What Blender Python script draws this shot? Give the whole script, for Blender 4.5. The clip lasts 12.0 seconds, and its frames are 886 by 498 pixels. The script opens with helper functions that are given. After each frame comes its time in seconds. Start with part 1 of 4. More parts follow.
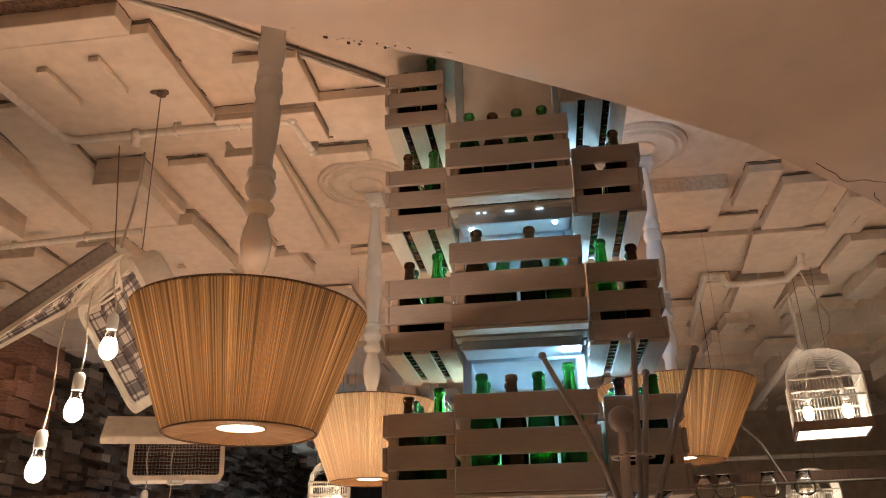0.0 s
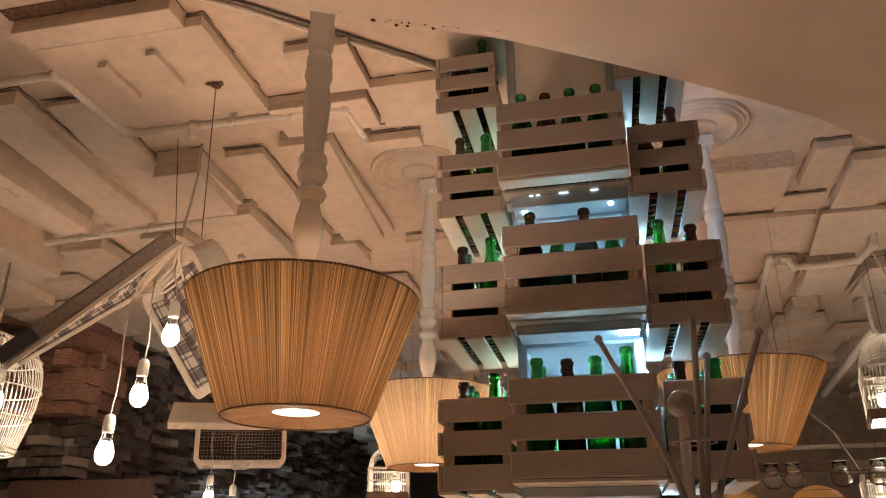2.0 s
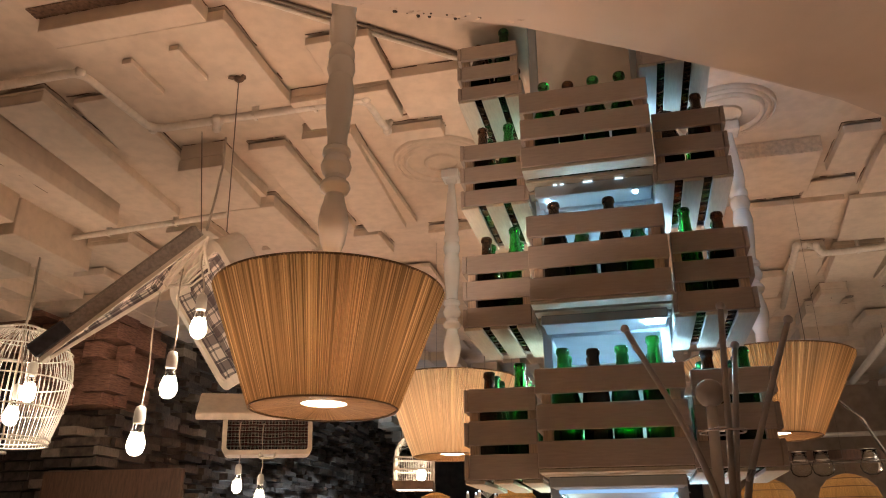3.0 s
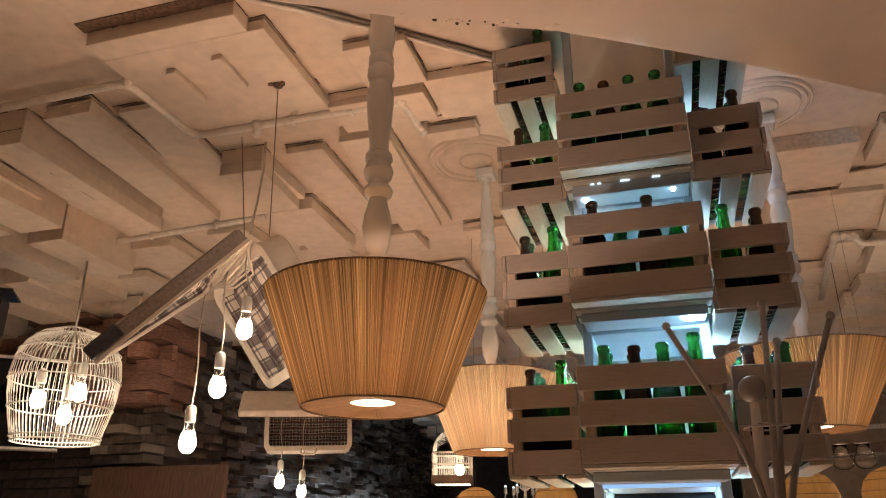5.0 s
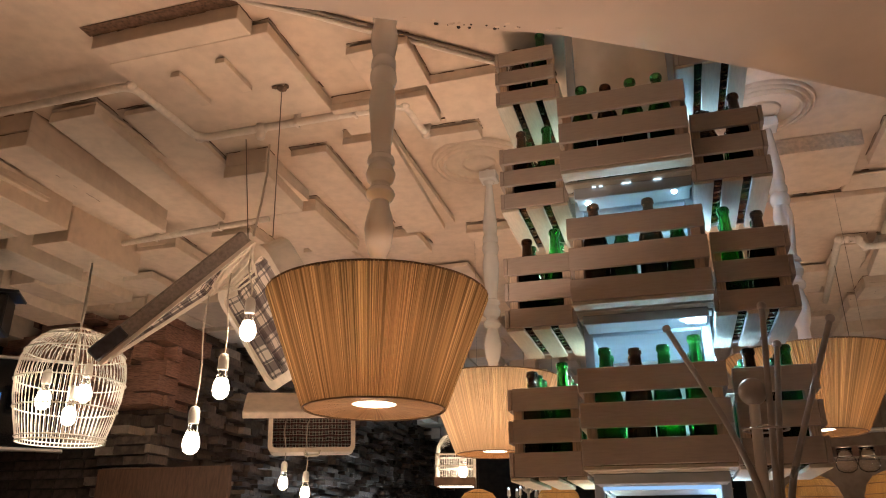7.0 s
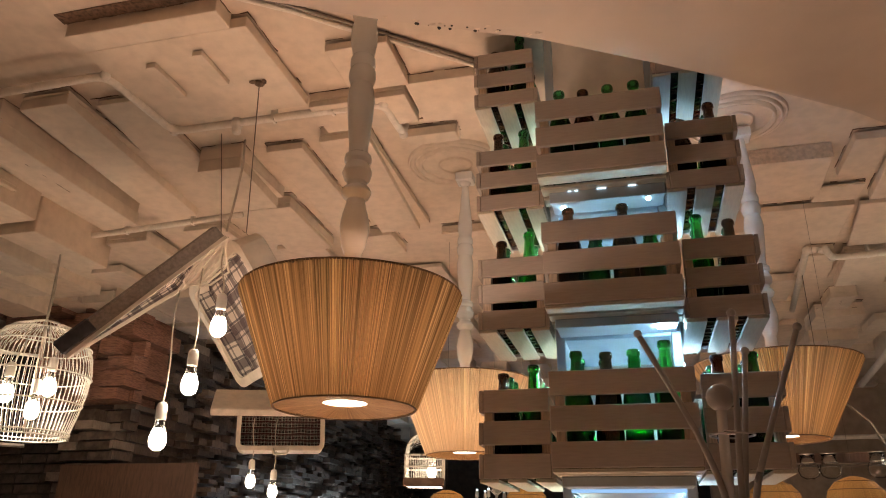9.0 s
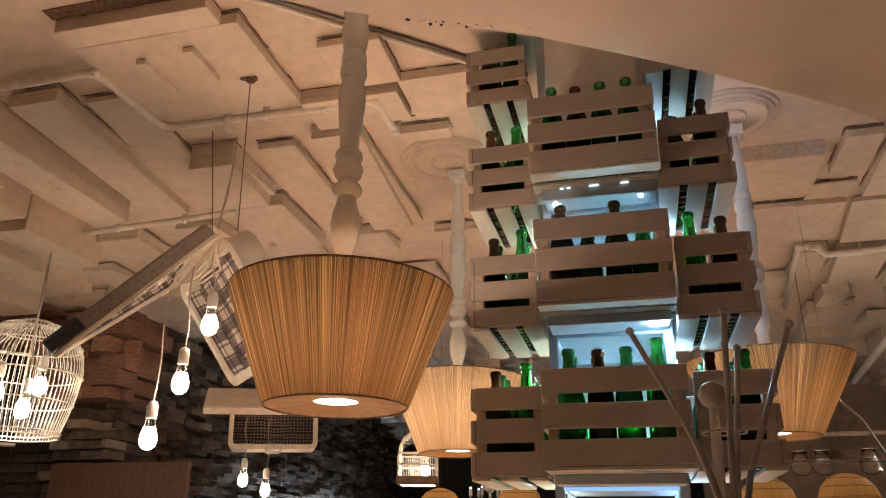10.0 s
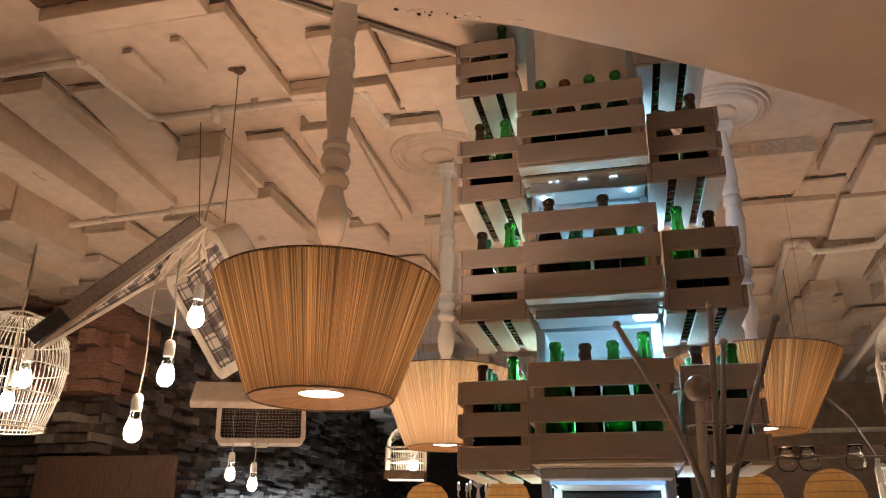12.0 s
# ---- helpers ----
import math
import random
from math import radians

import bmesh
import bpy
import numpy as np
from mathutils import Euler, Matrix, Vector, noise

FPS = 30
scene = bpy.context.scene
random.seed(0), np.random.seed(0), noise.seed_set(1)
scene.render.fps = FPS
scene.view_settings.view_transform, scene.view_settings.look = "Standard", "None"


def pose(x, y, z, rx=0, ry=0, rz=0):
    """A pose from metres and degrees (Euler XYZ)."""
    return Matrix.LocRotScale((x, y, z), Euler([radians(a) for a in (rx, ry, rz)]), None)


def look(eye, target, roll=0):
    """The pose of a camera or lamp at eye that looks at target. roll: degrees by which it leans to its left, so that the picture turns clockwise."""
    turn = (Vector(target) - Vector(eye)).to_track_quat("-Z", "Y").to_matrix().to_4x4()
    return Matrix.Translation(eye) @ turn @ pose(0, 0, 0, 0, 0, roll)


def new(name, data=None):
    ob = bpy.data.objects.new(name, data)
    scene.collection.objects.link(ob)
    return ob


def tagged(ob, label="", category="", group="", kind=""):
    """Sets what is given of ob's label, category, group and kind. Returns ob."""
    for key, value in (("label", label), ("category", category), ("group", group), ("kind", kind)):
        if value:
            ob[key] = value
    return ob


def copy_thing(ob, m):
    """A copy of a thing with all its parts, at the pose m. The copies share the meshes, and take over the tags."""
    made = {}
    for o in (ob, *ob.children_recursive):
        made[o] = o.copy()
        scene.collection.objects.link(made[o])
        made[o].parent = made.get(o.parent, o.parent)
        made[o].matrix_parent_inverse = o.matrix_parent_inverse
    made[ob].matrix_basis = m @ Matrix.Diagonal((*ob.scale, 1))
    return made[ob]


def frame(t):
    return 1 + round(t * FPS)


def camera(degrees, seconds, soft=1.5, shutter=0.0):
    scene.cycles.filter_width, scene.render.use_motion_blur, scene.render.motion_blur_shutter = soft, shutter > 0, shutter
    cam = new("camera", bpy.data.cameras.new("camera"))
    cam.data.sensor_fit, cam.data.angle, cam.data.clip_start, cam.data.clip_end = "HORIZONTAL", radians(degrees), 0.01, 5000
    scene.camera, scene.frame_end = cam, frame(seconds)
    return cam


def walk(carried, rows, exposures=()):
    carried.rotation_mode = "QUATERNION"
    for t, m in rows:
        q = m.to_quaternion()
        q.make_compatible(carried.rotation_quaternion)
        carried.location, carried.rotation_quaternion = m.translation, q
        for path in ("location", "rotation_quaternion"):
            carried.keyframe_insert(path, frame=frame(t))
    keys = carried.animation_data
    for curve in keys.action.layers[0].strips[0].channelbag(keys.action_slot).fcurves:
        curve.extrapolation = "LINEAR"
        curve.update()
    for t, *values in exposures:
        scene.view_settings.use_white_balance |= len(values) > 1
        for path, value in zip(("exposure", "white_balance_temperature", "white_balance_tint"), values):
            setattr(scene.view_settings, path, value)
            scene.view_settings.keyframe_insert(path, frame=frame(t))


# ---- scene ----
cam = camera(61.37, 12.0, soft=1.0)
PATH = [
    (0, (0.0087, 0.0428, 1.3015), (-0.2332, 1.8606, 2.0997), -1.02),
    (0.5, (0.0109, 0.0423, 1.3003), (-0.2655, 1.8513, 2.1071), -0.72),
    (1, (0.0135, 0.0512, 1.2993), (-0.2995, 1.8610, 2.0910), -0.55),
    (1.5, (0.0164, 0.0600, 1.2985), (-0.3279, 1.8686, 2.0796), -0.43),
    (2, (0.0162, 0.0662, 1.2984), (-0.3787, 1.8688, 2.0695), -0.02),
    (2.5, (0.0154, 0.0673, 1.3000), (-0.4083, 1.8689, 2.0579), 0.02),
    (3, (0.0103, 0.0622, 1.3014), (-0.4430, 1.8623, 2.0458), 0.00),
    (5, (-0.0058, 0.0137, 1.3029), (-0.5364, 1.7985, 2.0329), -0.11),
    (5.5, (-0.0061, 0.0055, 1.3018), (-0.5581, 1.7825, 2.0351), -0.06),
    (6, (0.0001, 0.0000, 1.3001), (-0.5602, 1.7744, 2.0333), -0.06),
    (6.5, (0.0027, 0.0012, 1.3002), (-0.5509, 1.7770, 2.0350), -0.06),
    (7, (0.0040, 0.0080, 1.2999), (-0.5385, 1.7869, 2.0354), 0.12),
    (9, (0.0020, 0.0076, 1.2992), (-0.4737, 1.8046, 2.0371), 0.77),
    (9.5, (0.0050, 0.0137, 1.2990), (-0.4576, 1.8147, 2.0353), 0.58),
    (10, (0.0056, 0.0173, 1.3014), (-0.4554, 1.8201, 2.0344), 0.53),
    (10.5, (0.0043, 0.0196, 1.3011), (-0.4510, 1.8252, 2.0307), 0.54),
    (11, (0.0055, 0.0256, 1.3000), (-0.4488, 1.8325, 2.0271), 0.60),
    (11.5, (0.0080, 0.0324, 1.2985), (-0.4428, 1.8412, 2.0232), 0.63),
    (12, (0.0110, 0.0310, 1.2977), (-0.4278, 1.8434, 2.0207), 0.66),
]
walk(cam, [(t, look(eye, target, roll)) for t, eye, target, roll in PATH])

# ---- world and exposure ----
world = bpy.data.worlds.new("room_air")
scene.world = world
world.use_nodes = True
world.node_tree.nodes["Background"].inputs[0].default_value = (1.0, 0.62, 0.36, 1)
world.node_tree.nodes["Background"].inputs[1].default_value = 0.0
scene.view_settings.exposure = 0.24
WARM = (1.0, 0.72, 0.565)
COOL = (0.62, 0.84, 1.0)


# ---- materials ----
def material(name, base, rough=0.6, metal=0.0, vary=0.12, grain=30.0, bump=0.1, stretch=(1, 1, 1), stain=0.15, dark=None, coat=0.0, rand=0.0):
    """A surface with fine grain, broad stains and relief; rand: how far single objects differ."""
    m = bpy.data.materials.new(name)
    m.use_nodes = True
    nt = m.node_tree
    bsdf = nt.nodes["Principled BSDF"]
    co = nt.nodes.new("ShaderNodeTexCoord")
    mp = nt.nodes.new("ShaderNodeMapping")
    mp.inputs["Scale"].default_value = stretch
    nt.links.new(co.outputs["Object"], mp.inputs["Vector"])
    fine = nt.nodes.new("ShaderNodeTexNoise")
    fine.inputs["Scale"].default_value, fine.inputs["Detail"].default_value = grain, 6
    broad = nt.nodes.new("ShaderNodeTexNoise")
    broad.inputs["Scale"].default_value, broad.inputs["Detail"].default_value = grain / 12, 3
    nt.links.new(mp.outputs[0], fine.inputs["Vector"])
    nt.links.new(mp.outputs[0], broad.inputs["Vector"])
    ramp = nt.nodes.new("ShaderNodeValToRGB")
    low = dark or tuple(c * (1 - 2.2 * vary) for c in base)
    high = tuple(min(1, c * (1 + vary)) for c in base)
    ramp.color_ramp.elements[0].color, ramp.color_ramp.elements[0].position = (*low, 1), 0.3
    ramp.color_ramp.elements[1].color, ramp.color_ramp.elements[1].position = (*high, 1), 0.62
    nt.links.new(fine.outputs["Fac"], ramp.inputs["Fac"])
    mix = nt.nodes.new("ShaderNodeMix")
    mix.data_type, mix.blend_type = "RGBA", "MULTIPLY"
    soil = nt.nodes.new("ShaderNodeMapRange")
    soil.inputs["From Min"].default_value, soil.inputs["From Max"].default_value = 0.45, 0.75
    soil.inputs["To Max"].default_value = stain
    nt.links.new(broad.outputs["Fac"], soil.inputs["Value"])
    nt.links.new(soil.outputs[0], mix.inputs["Factor"])
    nt.links.new(ramp.outputs[0], mix.inputs["A"])
    mix.inputs["B"].default_value = (0.45, 0.38, 0.3, 1)
    last = mix.outputs["Result"]
    if rand:
        info = nt.nodes.new("ShaderNodeObjectInfo")
        span = nt.nodes.new("ShaderNodeMapRange")
        span.inputs["To Min"].default_value, span.inputs["To Max"].default_value = 1 - rand, 1 + rand * 0.6
        nt.links.new(info.outputs["Random"], span.inputs["Value"])
        hsv = nt.nodes.new("ShaderNodeHueSaturation")
        nt.links.new(span.outputs[0], hsv.inputs["Value"])
        nt.links.new(last, hsv.inputs["Color"])
        last = hsv.outputs["Color"]
    nt.links.new(last, bsdf.inputs["Base Color"])
    bsdf.inputs["Roughness"].default_value, bsdf.inputs["Metallic"].default_value = rough, metal
    bsdf.inputs["Coat Weight"].default_value = coat
    if bump:
        bp = nt.nodes.new("ShaderNodeBump")
        bp.inputs["Strength"].default_value, bp.inputs["Distance"].default_value = bump, 0.004
        nt.links.new(fine.outputs["Fac"], bp.inputs["Height"])
        nt.links.new(bp.outputs[0], bsdf.inputs["Normal"])
    return m


def glow(name, colour, strength):
    m = bpy.data.materials.new(name)
    m.use_nodes = True
    nt = m.node_tree
    nt.nodes.remove(nt.nodes["Principled BSDF"])
    em = nt.nodes.new("ShaderNodeEmission")
    em.inputs["Color"].default_value, em.inputs["Strength"].default_value = (*colour, 1), strength
    nt.links.new(em.outputs[0], nt.nodes["Material Output"].inputs["Surface"])
    return m


def glassy(name, colour, rough=0.03, ior=1.45):
    m = bpy.data.materials.new(name)
    m.use_nodes = True
    nt = m.node_tree
    b = nt.nodes["Principled BSDF"]
    b.inputs["Base Color"].default_value = (*colour, 1)
    b.inputs["Roughness"].default_value, b.inputs["IOR"].default_value = rough, ior
    b.inputs["Transmission Weight"].default_value = 1.0
    return m


def strings(name, base, through_light, contrast=1.0):
    """Threads wound side by side: stripes along u, light passing through."""
    m = bpy.data.materials.new(name)
    m.use_nodes = True
    nt = m.node_tree
    b = nt.nodes["Principled BSDF"]
    uv = nt.nodes.new("ShaderNodeUVMap")
    mp = nt.nodes.new("ShaderNodeMapping")
    mp.inputs["Scale"].default_value = (1, 0.0016, 1)
    nt.links.new(uv.outputs[0], mp.inputs["Vector"])
    n1 = nt.nodes.new("ShaderNodeTexNoise")
    n1.inputs["Scale"].default_value, n1.inputs["Detail"].default_value = 620, 2
    n2 = nt.nodes.new("ShaderNodeTexNoise")
    n2.inputs["Scale"].default_value, n2.inputs["Detail"].default_value = 22, 2
    for n in (n1, n2):
        nt.links.new(mp.outputs[0], n.inputs["Vector"])
    n3 = nt.nodes.new("ShaderNodeTexNoise")
    n3.inputs["Scale"].default_value, n3.inputs["Detail"].default_value = 190, 1
    nt.links.new(mp.outputs[0], n3.inputs["Vector"])
    add = nt.nodes.new("ShaderNodeMath")
    add.operation = "MULTIPLY_ADD"
    add.inputs[1].default_value = 0.67
    nt.links.new(n1.outputs["Fac"], add.inputs[0])
    quarter = nt.nodes.new("ShaderNodeMath")
    quarter.operation, quarter.inputs[1].default_value = "MULTIPLY", 0.15
    nt.links.new(n2.outputs["Fac"], quarter.inputs[0])
    bands = nt.nodes.new("ShaderNodeMath")
    bands.operation, bands.inputs[1].default_value = "MULTIPLY_ADD", 0.18
    nt.links.new(n3.outputs["Fac"], bands.inputs[0])
    nt.links.new(quarter.outputs[0], bands.inputs[2])
    nt.links.new(bands.outputs[0], add.inputs[2])
    ramp = nt.nodes.new("ShaderNodeValToRGB")
    e = ramp.color_ramp.elements
    e[0].position, e[0].color = 0.4, (*(c * (1 - 0.5 * contrast) for c in base), 1)
    e[1].position, e[1].color = 0.57, (*(min(1, c * (1 + 0.35 * contrast)) for c in base), 1)
    # pale streaks paint in gleams and light showing between the threads
    gleam_streak = ramp.color_ramp.elements.new(0.65)
    gleam_streak.color = (*(min(1, c * (1 + 1.3 * contrast)) for c in base), 1)
    nt.links.new(add.outputs[0], ramp.inputs["Fac"])
    nt.links.new(ramp.outputs[0], b.inputs["Base Color"])
    b.inputs["Roughness"].default_value = 0.26
    bp = nt.nodes.new("ShaderNodeBump")
    bp.inputs["Strength"].default_value, bp.inputs["Distance"].default_value = 0.5, 0.003
    nt.links.new(n1.outputs["Fac"], bp.inputs["Height"])
    nt.links.new(bp.outputs[0], b.inputs["Normal"])
    tr = nt.nodes.new("ShaderNodeBsdfTranslucent")
    nt.links.new(ramp.outputs[0], tr.inputs["Color"])
    mx = nt.nodes.new("ShaderNodeMixShader")
    mx.inputs[0].default_value = through_light
    nt.links.new(b.outputs[0], mx.inputs[1])
    nt.links.new(tr.outputs[0], mx.inputs[2])
    nt.links.new(mx.outputs[0], nt.nodes["Material Output"].inputs["Surface"])
    return m


def plaid(name, ground, band, thin, scale):
    """Woven checks: broad bands and fine lines in both directions of the cloth."""
    m = bpy.data.materials.new(name)
    m.use_nodes = True
    nt = m.node_tree
    b = nt.nodes["Principled BSDF"]
    b.inputs["Roughness"].default_value = 0.9
    uv = nt.nodes.new("ShaderNodeUVMap")
    noise_n = nt.nodes.new("ShaderNodeTexNoise")
    noise_n.inputs["Scale"].default_value = 6
    warp = nt.nodes.new("ShaderNodeMix")
    warp.data_type = "RGBA"
    warp.inputs["Factor"].default_value = 0.03
    nt.links.new(uv.outputs[0], noise_n.inputs["Vector"])
    nt.links.new(uv.outputs[0], warp.inputs["A"])
    nt.links.new(noise_n.outputs["Color"], warp.inputs["B"])
    sep = nt.nodes.new("ShaderNodeSeparateXYZ")
    nt.links.new(warp.outputs["Result"], sep.inputs[0])

    def lines(axis, freq, width, shift):
        mul = nt.nodes.new("ShaderNodeMath")
        mul.operation, mul.inputs[1].default_value = "MULTIPLY_ADD", freq
        mul.inputs[2].default_value = shift
        nt.links.new(sep.outputs[axis], mul.inputs[0])
        fr = nt.nodes.new("ShaderNodeMath")
        fr.operation = "FRACT"
        nt.links.new(mul.outputs[0], fr.inputs[0])
        lt = nt.nodes.new("ShaderNodeMath")
        lt.operation, lt.inputs[1].default_value = "LESS_THAN", width
        nt.links.new(fr.outputs[0], lt.inputs[0])
        return lt.outputs[0]

    last = None
    for axis in (0, 1):
        for freq, width, shift, col, fac in ((scale, 0.34, 0.1, band, 0.78), (scale, 0.08, 0.2, thin, 0.75), (scale, 0.08, 0.62, thin, 0.6), (scale, 0.05, 0.78, thin, 0.45)):
            mx = nt.nodes.new("ShaderNodeMix")
            mx.data_type = "RGBA"
            fm = nt.nodes.new("ShaderNodeMath")
            fm.operation, fm.inputs[1].default_value = "MULTIPLY", fac
            nt.links.new(lines(axis, freq, width, shift), fm.inputs[0])
            nt.links.new(fm.outputs[0], mx.inputs["Factor"])
            if last is None:
                mx.inputs["A"].default_value = (*ground, 1)
            else:
                nt.links.new(last, mx.inputs["A"])
            mx.inputs["B"].default_value = (*col, 1)
            last = mx.outputs["Result"]
    nt.links.new(last, b.inputs["Base Color"])
    return m


M_CEIL = material("ceiling_paint", (0.72, 0.605, 0.49), 0.7, grain=22, vary=0.04, bump=0.3, stain=0.16)
M_CEIL_ROUGH = material("rough_plaster", (0.7, 0.585, 0.47), 0.85, grain=60, vary=0.1, bump=0.9, stain=0.2)
M_SOFFIT = material("soffit_satin_paint", (0.7, 0.59, 0.49), 0.06, grain=6, vary=0.03, bump=0.03, stain=0.08, coat=0.7)
M_JOINT = material("bare_board_and_gap_shade", (0.16, 0.1, 0.065), 0.9, grain=80, vary=0.25, bump=0.3)
M_PIPE = material("painted_pipe", (0.8, 0.73, 0.64), 0.4, grain=40, vary=0.05, bump=0.1)
M_BALUSTER = material("white_turned_wood", (0.87, 0.86, 0.84), 0.25, grain=25, vary=0.015, bump=0.04, stretch=(1, 1, 0.6), stain=0.06)
M_CRATE_FLOOR = material("pale_crate_floor", (0.5, 0.465, 0.37), 0.4, grain=26, vary=0.05, bump=0.1, stretch=(1, 8, 8), rand=0.08)
M_CRATE = material("greyed_crate_wood", (0.43, 0.37, 0.32), 0.55, grain=26, vary=0.035, bump=0.15, stretch=(1, 8, 8), rand=0.1)
M_CRATE_POST = material("pale_crate_wood", (0.6, 0.48, 0.36), 0.7, grain=26, vary=0.12, bump=0.3, stretch=(8, 8, 1))
M_COLUMN = material("white_column_board", (0.82, 0.78, 0.72), 0.5, grain=14, vary=0.05, bump=0.12, stain=0.25)
M_FRAME = material("grey_frame_lacquer", (0.45, 0.52, 0.58), 0.4, grain=20, vary=0.03, bump=0.05)
M_STRING = strings("gold_string", (0.5, 0.335, 0.165), 0.15, 1.05)
M_STRING_AMBER = strings("amber_string", (0.62, 0.42, 0.2), 0.4, 0.8)
M_STRING_PALE = strings("pale_gold_string", (0.76, 0.61, 0.41), 0.3, 0.4)
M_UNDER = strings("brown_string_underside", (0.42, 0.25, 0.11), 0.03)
M_RIM = material("brown_rim_tape", (0.2, 0.115, 0.05), 0.6, vary=0.1, bump=0.1)
M_LAMP = glow("lamp_diffuser", (1.0, 0.88, 0.7), 3.5)
M_BULB = glow("lit_bulb", (1.0, 0.83, 0.63), 56.0)
M_BULB_DIM = glow("lit_bulb_far", (1.0, 0.82, 0.6), 18.0)
M_LED = glow("cool_led", (0.38, 0.72, 1.0), 260.0)
M_SPOT = glow("cool_led_spot", (0.45, 0.78, 1.0), 45.0)
M_RAIL_GLOW = glow("cool_rail_light", (0.36, 0.62, 1.0), 0.8)
M_DOT = glow("cool_led_dot", (0.7, 0.88, 1.0), 1.6)
M_STRIP = glow("cool_led_strip", (0.4, 0.7, 1.0), 55.0)
M_NECK = glassy("clear_glass", (1, 0.97, 0.92))
M_SOCKET = material("white_socket", (0.8, 0.76, 0.7), 0.35, vary=0.03, bump=0.02)
M_CORD = material("pale_cord", (0.55, 0.47, 0.38), 0.7, vary=0.08, bump=0.1)
M_WIRE = material("steel_wire", (0.2, 0.17, 0.14), 0.45, metal=0.6, vary=0.1, bump=0.0)
M_CAGE = material("white_cage_wire", (0.8, 0.75, 0.68), 0.42, vary=0.05, bump=0.05)
M_GREEN = glassy("green_bottle_glass", (0.06, 0.4, 0.1))
M_GREEN_LIGHT = glassy("light_green_bottle_glass", (0.13, 0.62, 0.18))
M_BROWN = glassy("brown_bottle_glass", (0.15, 0.055, 0.02))
M_CASE = material("cream_case_board", (0.72, 0.63, 0.52), 0.5, grain=20, vary=0.06, bump=0.15)
M_CASE_DARK = material("brown_grey_case_cloth", (0.3, 0.25, 0.215), 0.4, grain=90, vary=0.12, bump=0.3)
M_CASE_CAP = material("dark_case_corner", (0.06, 0.06, 0.07), 0.3, grain=60, vary=0.15, bump=0.2)
M_PLAID = plaid("cream_brown_check", (0.8, 0.7, 0.61), (0.1, 0.065, 0.07), (0.04, 0.03, 0.045), 4.6)
M_TARTAN = plaid("dark_tartan", (0.035, 0.03, 0.03), (0.09, 0.03, 0.03), (0.62, 0.58, 0.5), 13.0)
M_STRIP_WARM = glow("pale_led_strip", (0.66, 0.9, 0.82), 30.0)
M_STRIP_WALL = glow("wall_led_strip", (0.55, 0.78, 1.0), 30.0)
M_STRIP_BAY = glow("added_bay_strip", (0.5, 0.82, 1.0), 70.0)
M_STAND = material("grey_lacquered_rod", (0.33, 0.295, 0.27), 0.3, vary=0.05, bump=0.05)
M_POLE = material("pale_grey_pole", (0.7, 0.66, 0.62), 0.25, vary=0.04, bump=0.03)
M_CHROME = material("chrome", (0.7, 0.7, 0.7), 0.15, metal=1.0, vary=0.02, bump=0.0, stain=0.0)
M_BLOCK = material("dark_wood_block", (0.17, 0.125, 0.1), 0.36, grain=30, vary=0.2, bump=0.4, stretch=(1, 6, 1), rand=0.55)
M_PLANK = material("brown_plank", (0.38, 0.205, 0.145), 0.55, grain=24, vary=0.2, bump=0.4, stretch=(1, 1, 6), rand=0.35)
M_DARK = material("dark_plaster", (0.06, 0.048, 0.04), 0.8, grain=12, vary=0.15, bump=0.2)
M_BRICK = material("dark_brick", (0.085, 0.062, 0.05), 0.8, grain=30, vary=0.2, bump=0.5, rand=0.3)
M_PANEL = material("brown_board", (0.12, 0.066, 0.042), 0.6, grain=16, vary=0.15, bump=0.2, stretch=(6, 6, 1))
M_BLACK = material("black_plastic", (0.012, 0.012, 0.013), 0.3, vary=0.1, bump=0.0, stain=0.0)
M_SCREEN = material("screen_glass", (0.008, 0.009, 0.011), 0.06, vary=0.02, bump=0.0, stain=0.0)
M_PICTURE = glow("screen_picture", (0.08, 0.3, 0.9), 0.7)
M_WHITE = material("white_frame_paint", (0.75, 0.72, 0.68), 0.4, vary=0.04, bump=0.05)
M_FLOOR = material("pale_floor_boards", (0.5, 0.41, 0.33), 0.45, grain=12, vary=0.2, bump=0.2, stretch=(1, 8, 1))
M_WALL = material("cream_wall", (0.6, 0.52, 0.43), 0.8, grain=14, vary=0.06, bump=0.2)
# cream wall painted darker, in place of the far end's weaker light
M_WALL_DIM = material("dimmed_cream_wall", (0.42, 0.33, 0.25), 0.8, grain=14, vary=0.08, bump=0.2)
M_WICKER = strings("wicker", (0.62, 0.37, 0.13), 0.5, 0.8)
M_BAND = material("wicker_hoop", (0.35, 0.2, 0.08), 0.6, vary=0.1, bump=0.1)
M_BASE = material("brown_cage_base", (0.2, 0.13, 0.085), 0.5, vary=0.12, bump=0.15)
# Own glow stands in for the bulb light on the cage floors.
M_TRAY = glow("panel_with_added_glow", (1.0, 0.9, 0.74), 2.8)
M_BLOCK_PALE = material("pale_wood_block", (0.42, 0.34, 0.27), 0.5, grain=30, vary=0.12, bump=0.3, stretch=(1, 6, 1), rand=0.2)


# ---- mesh helpers ----
def mesh_object(name, bm, mat, smooth=False):
    me = bpy.data.meshes.new(name)
    bm.normal_update()
    bm.to_mesh(me)
    bm.free()
    me.materials.append(mat)
    if smooth:
        me.polygons.foreach_set("use_smooth", [True] * len(me.polygons))
    return new(name, me)


def part(name, bm, mat, parent, label="", smooth=False):
    """One mesh object under a thing or under a part."""
    ob = mesh_object(name, bm, mat, smooth)
    ob.parent = parent
    if label:
        tagged(ob, label)
    return ob


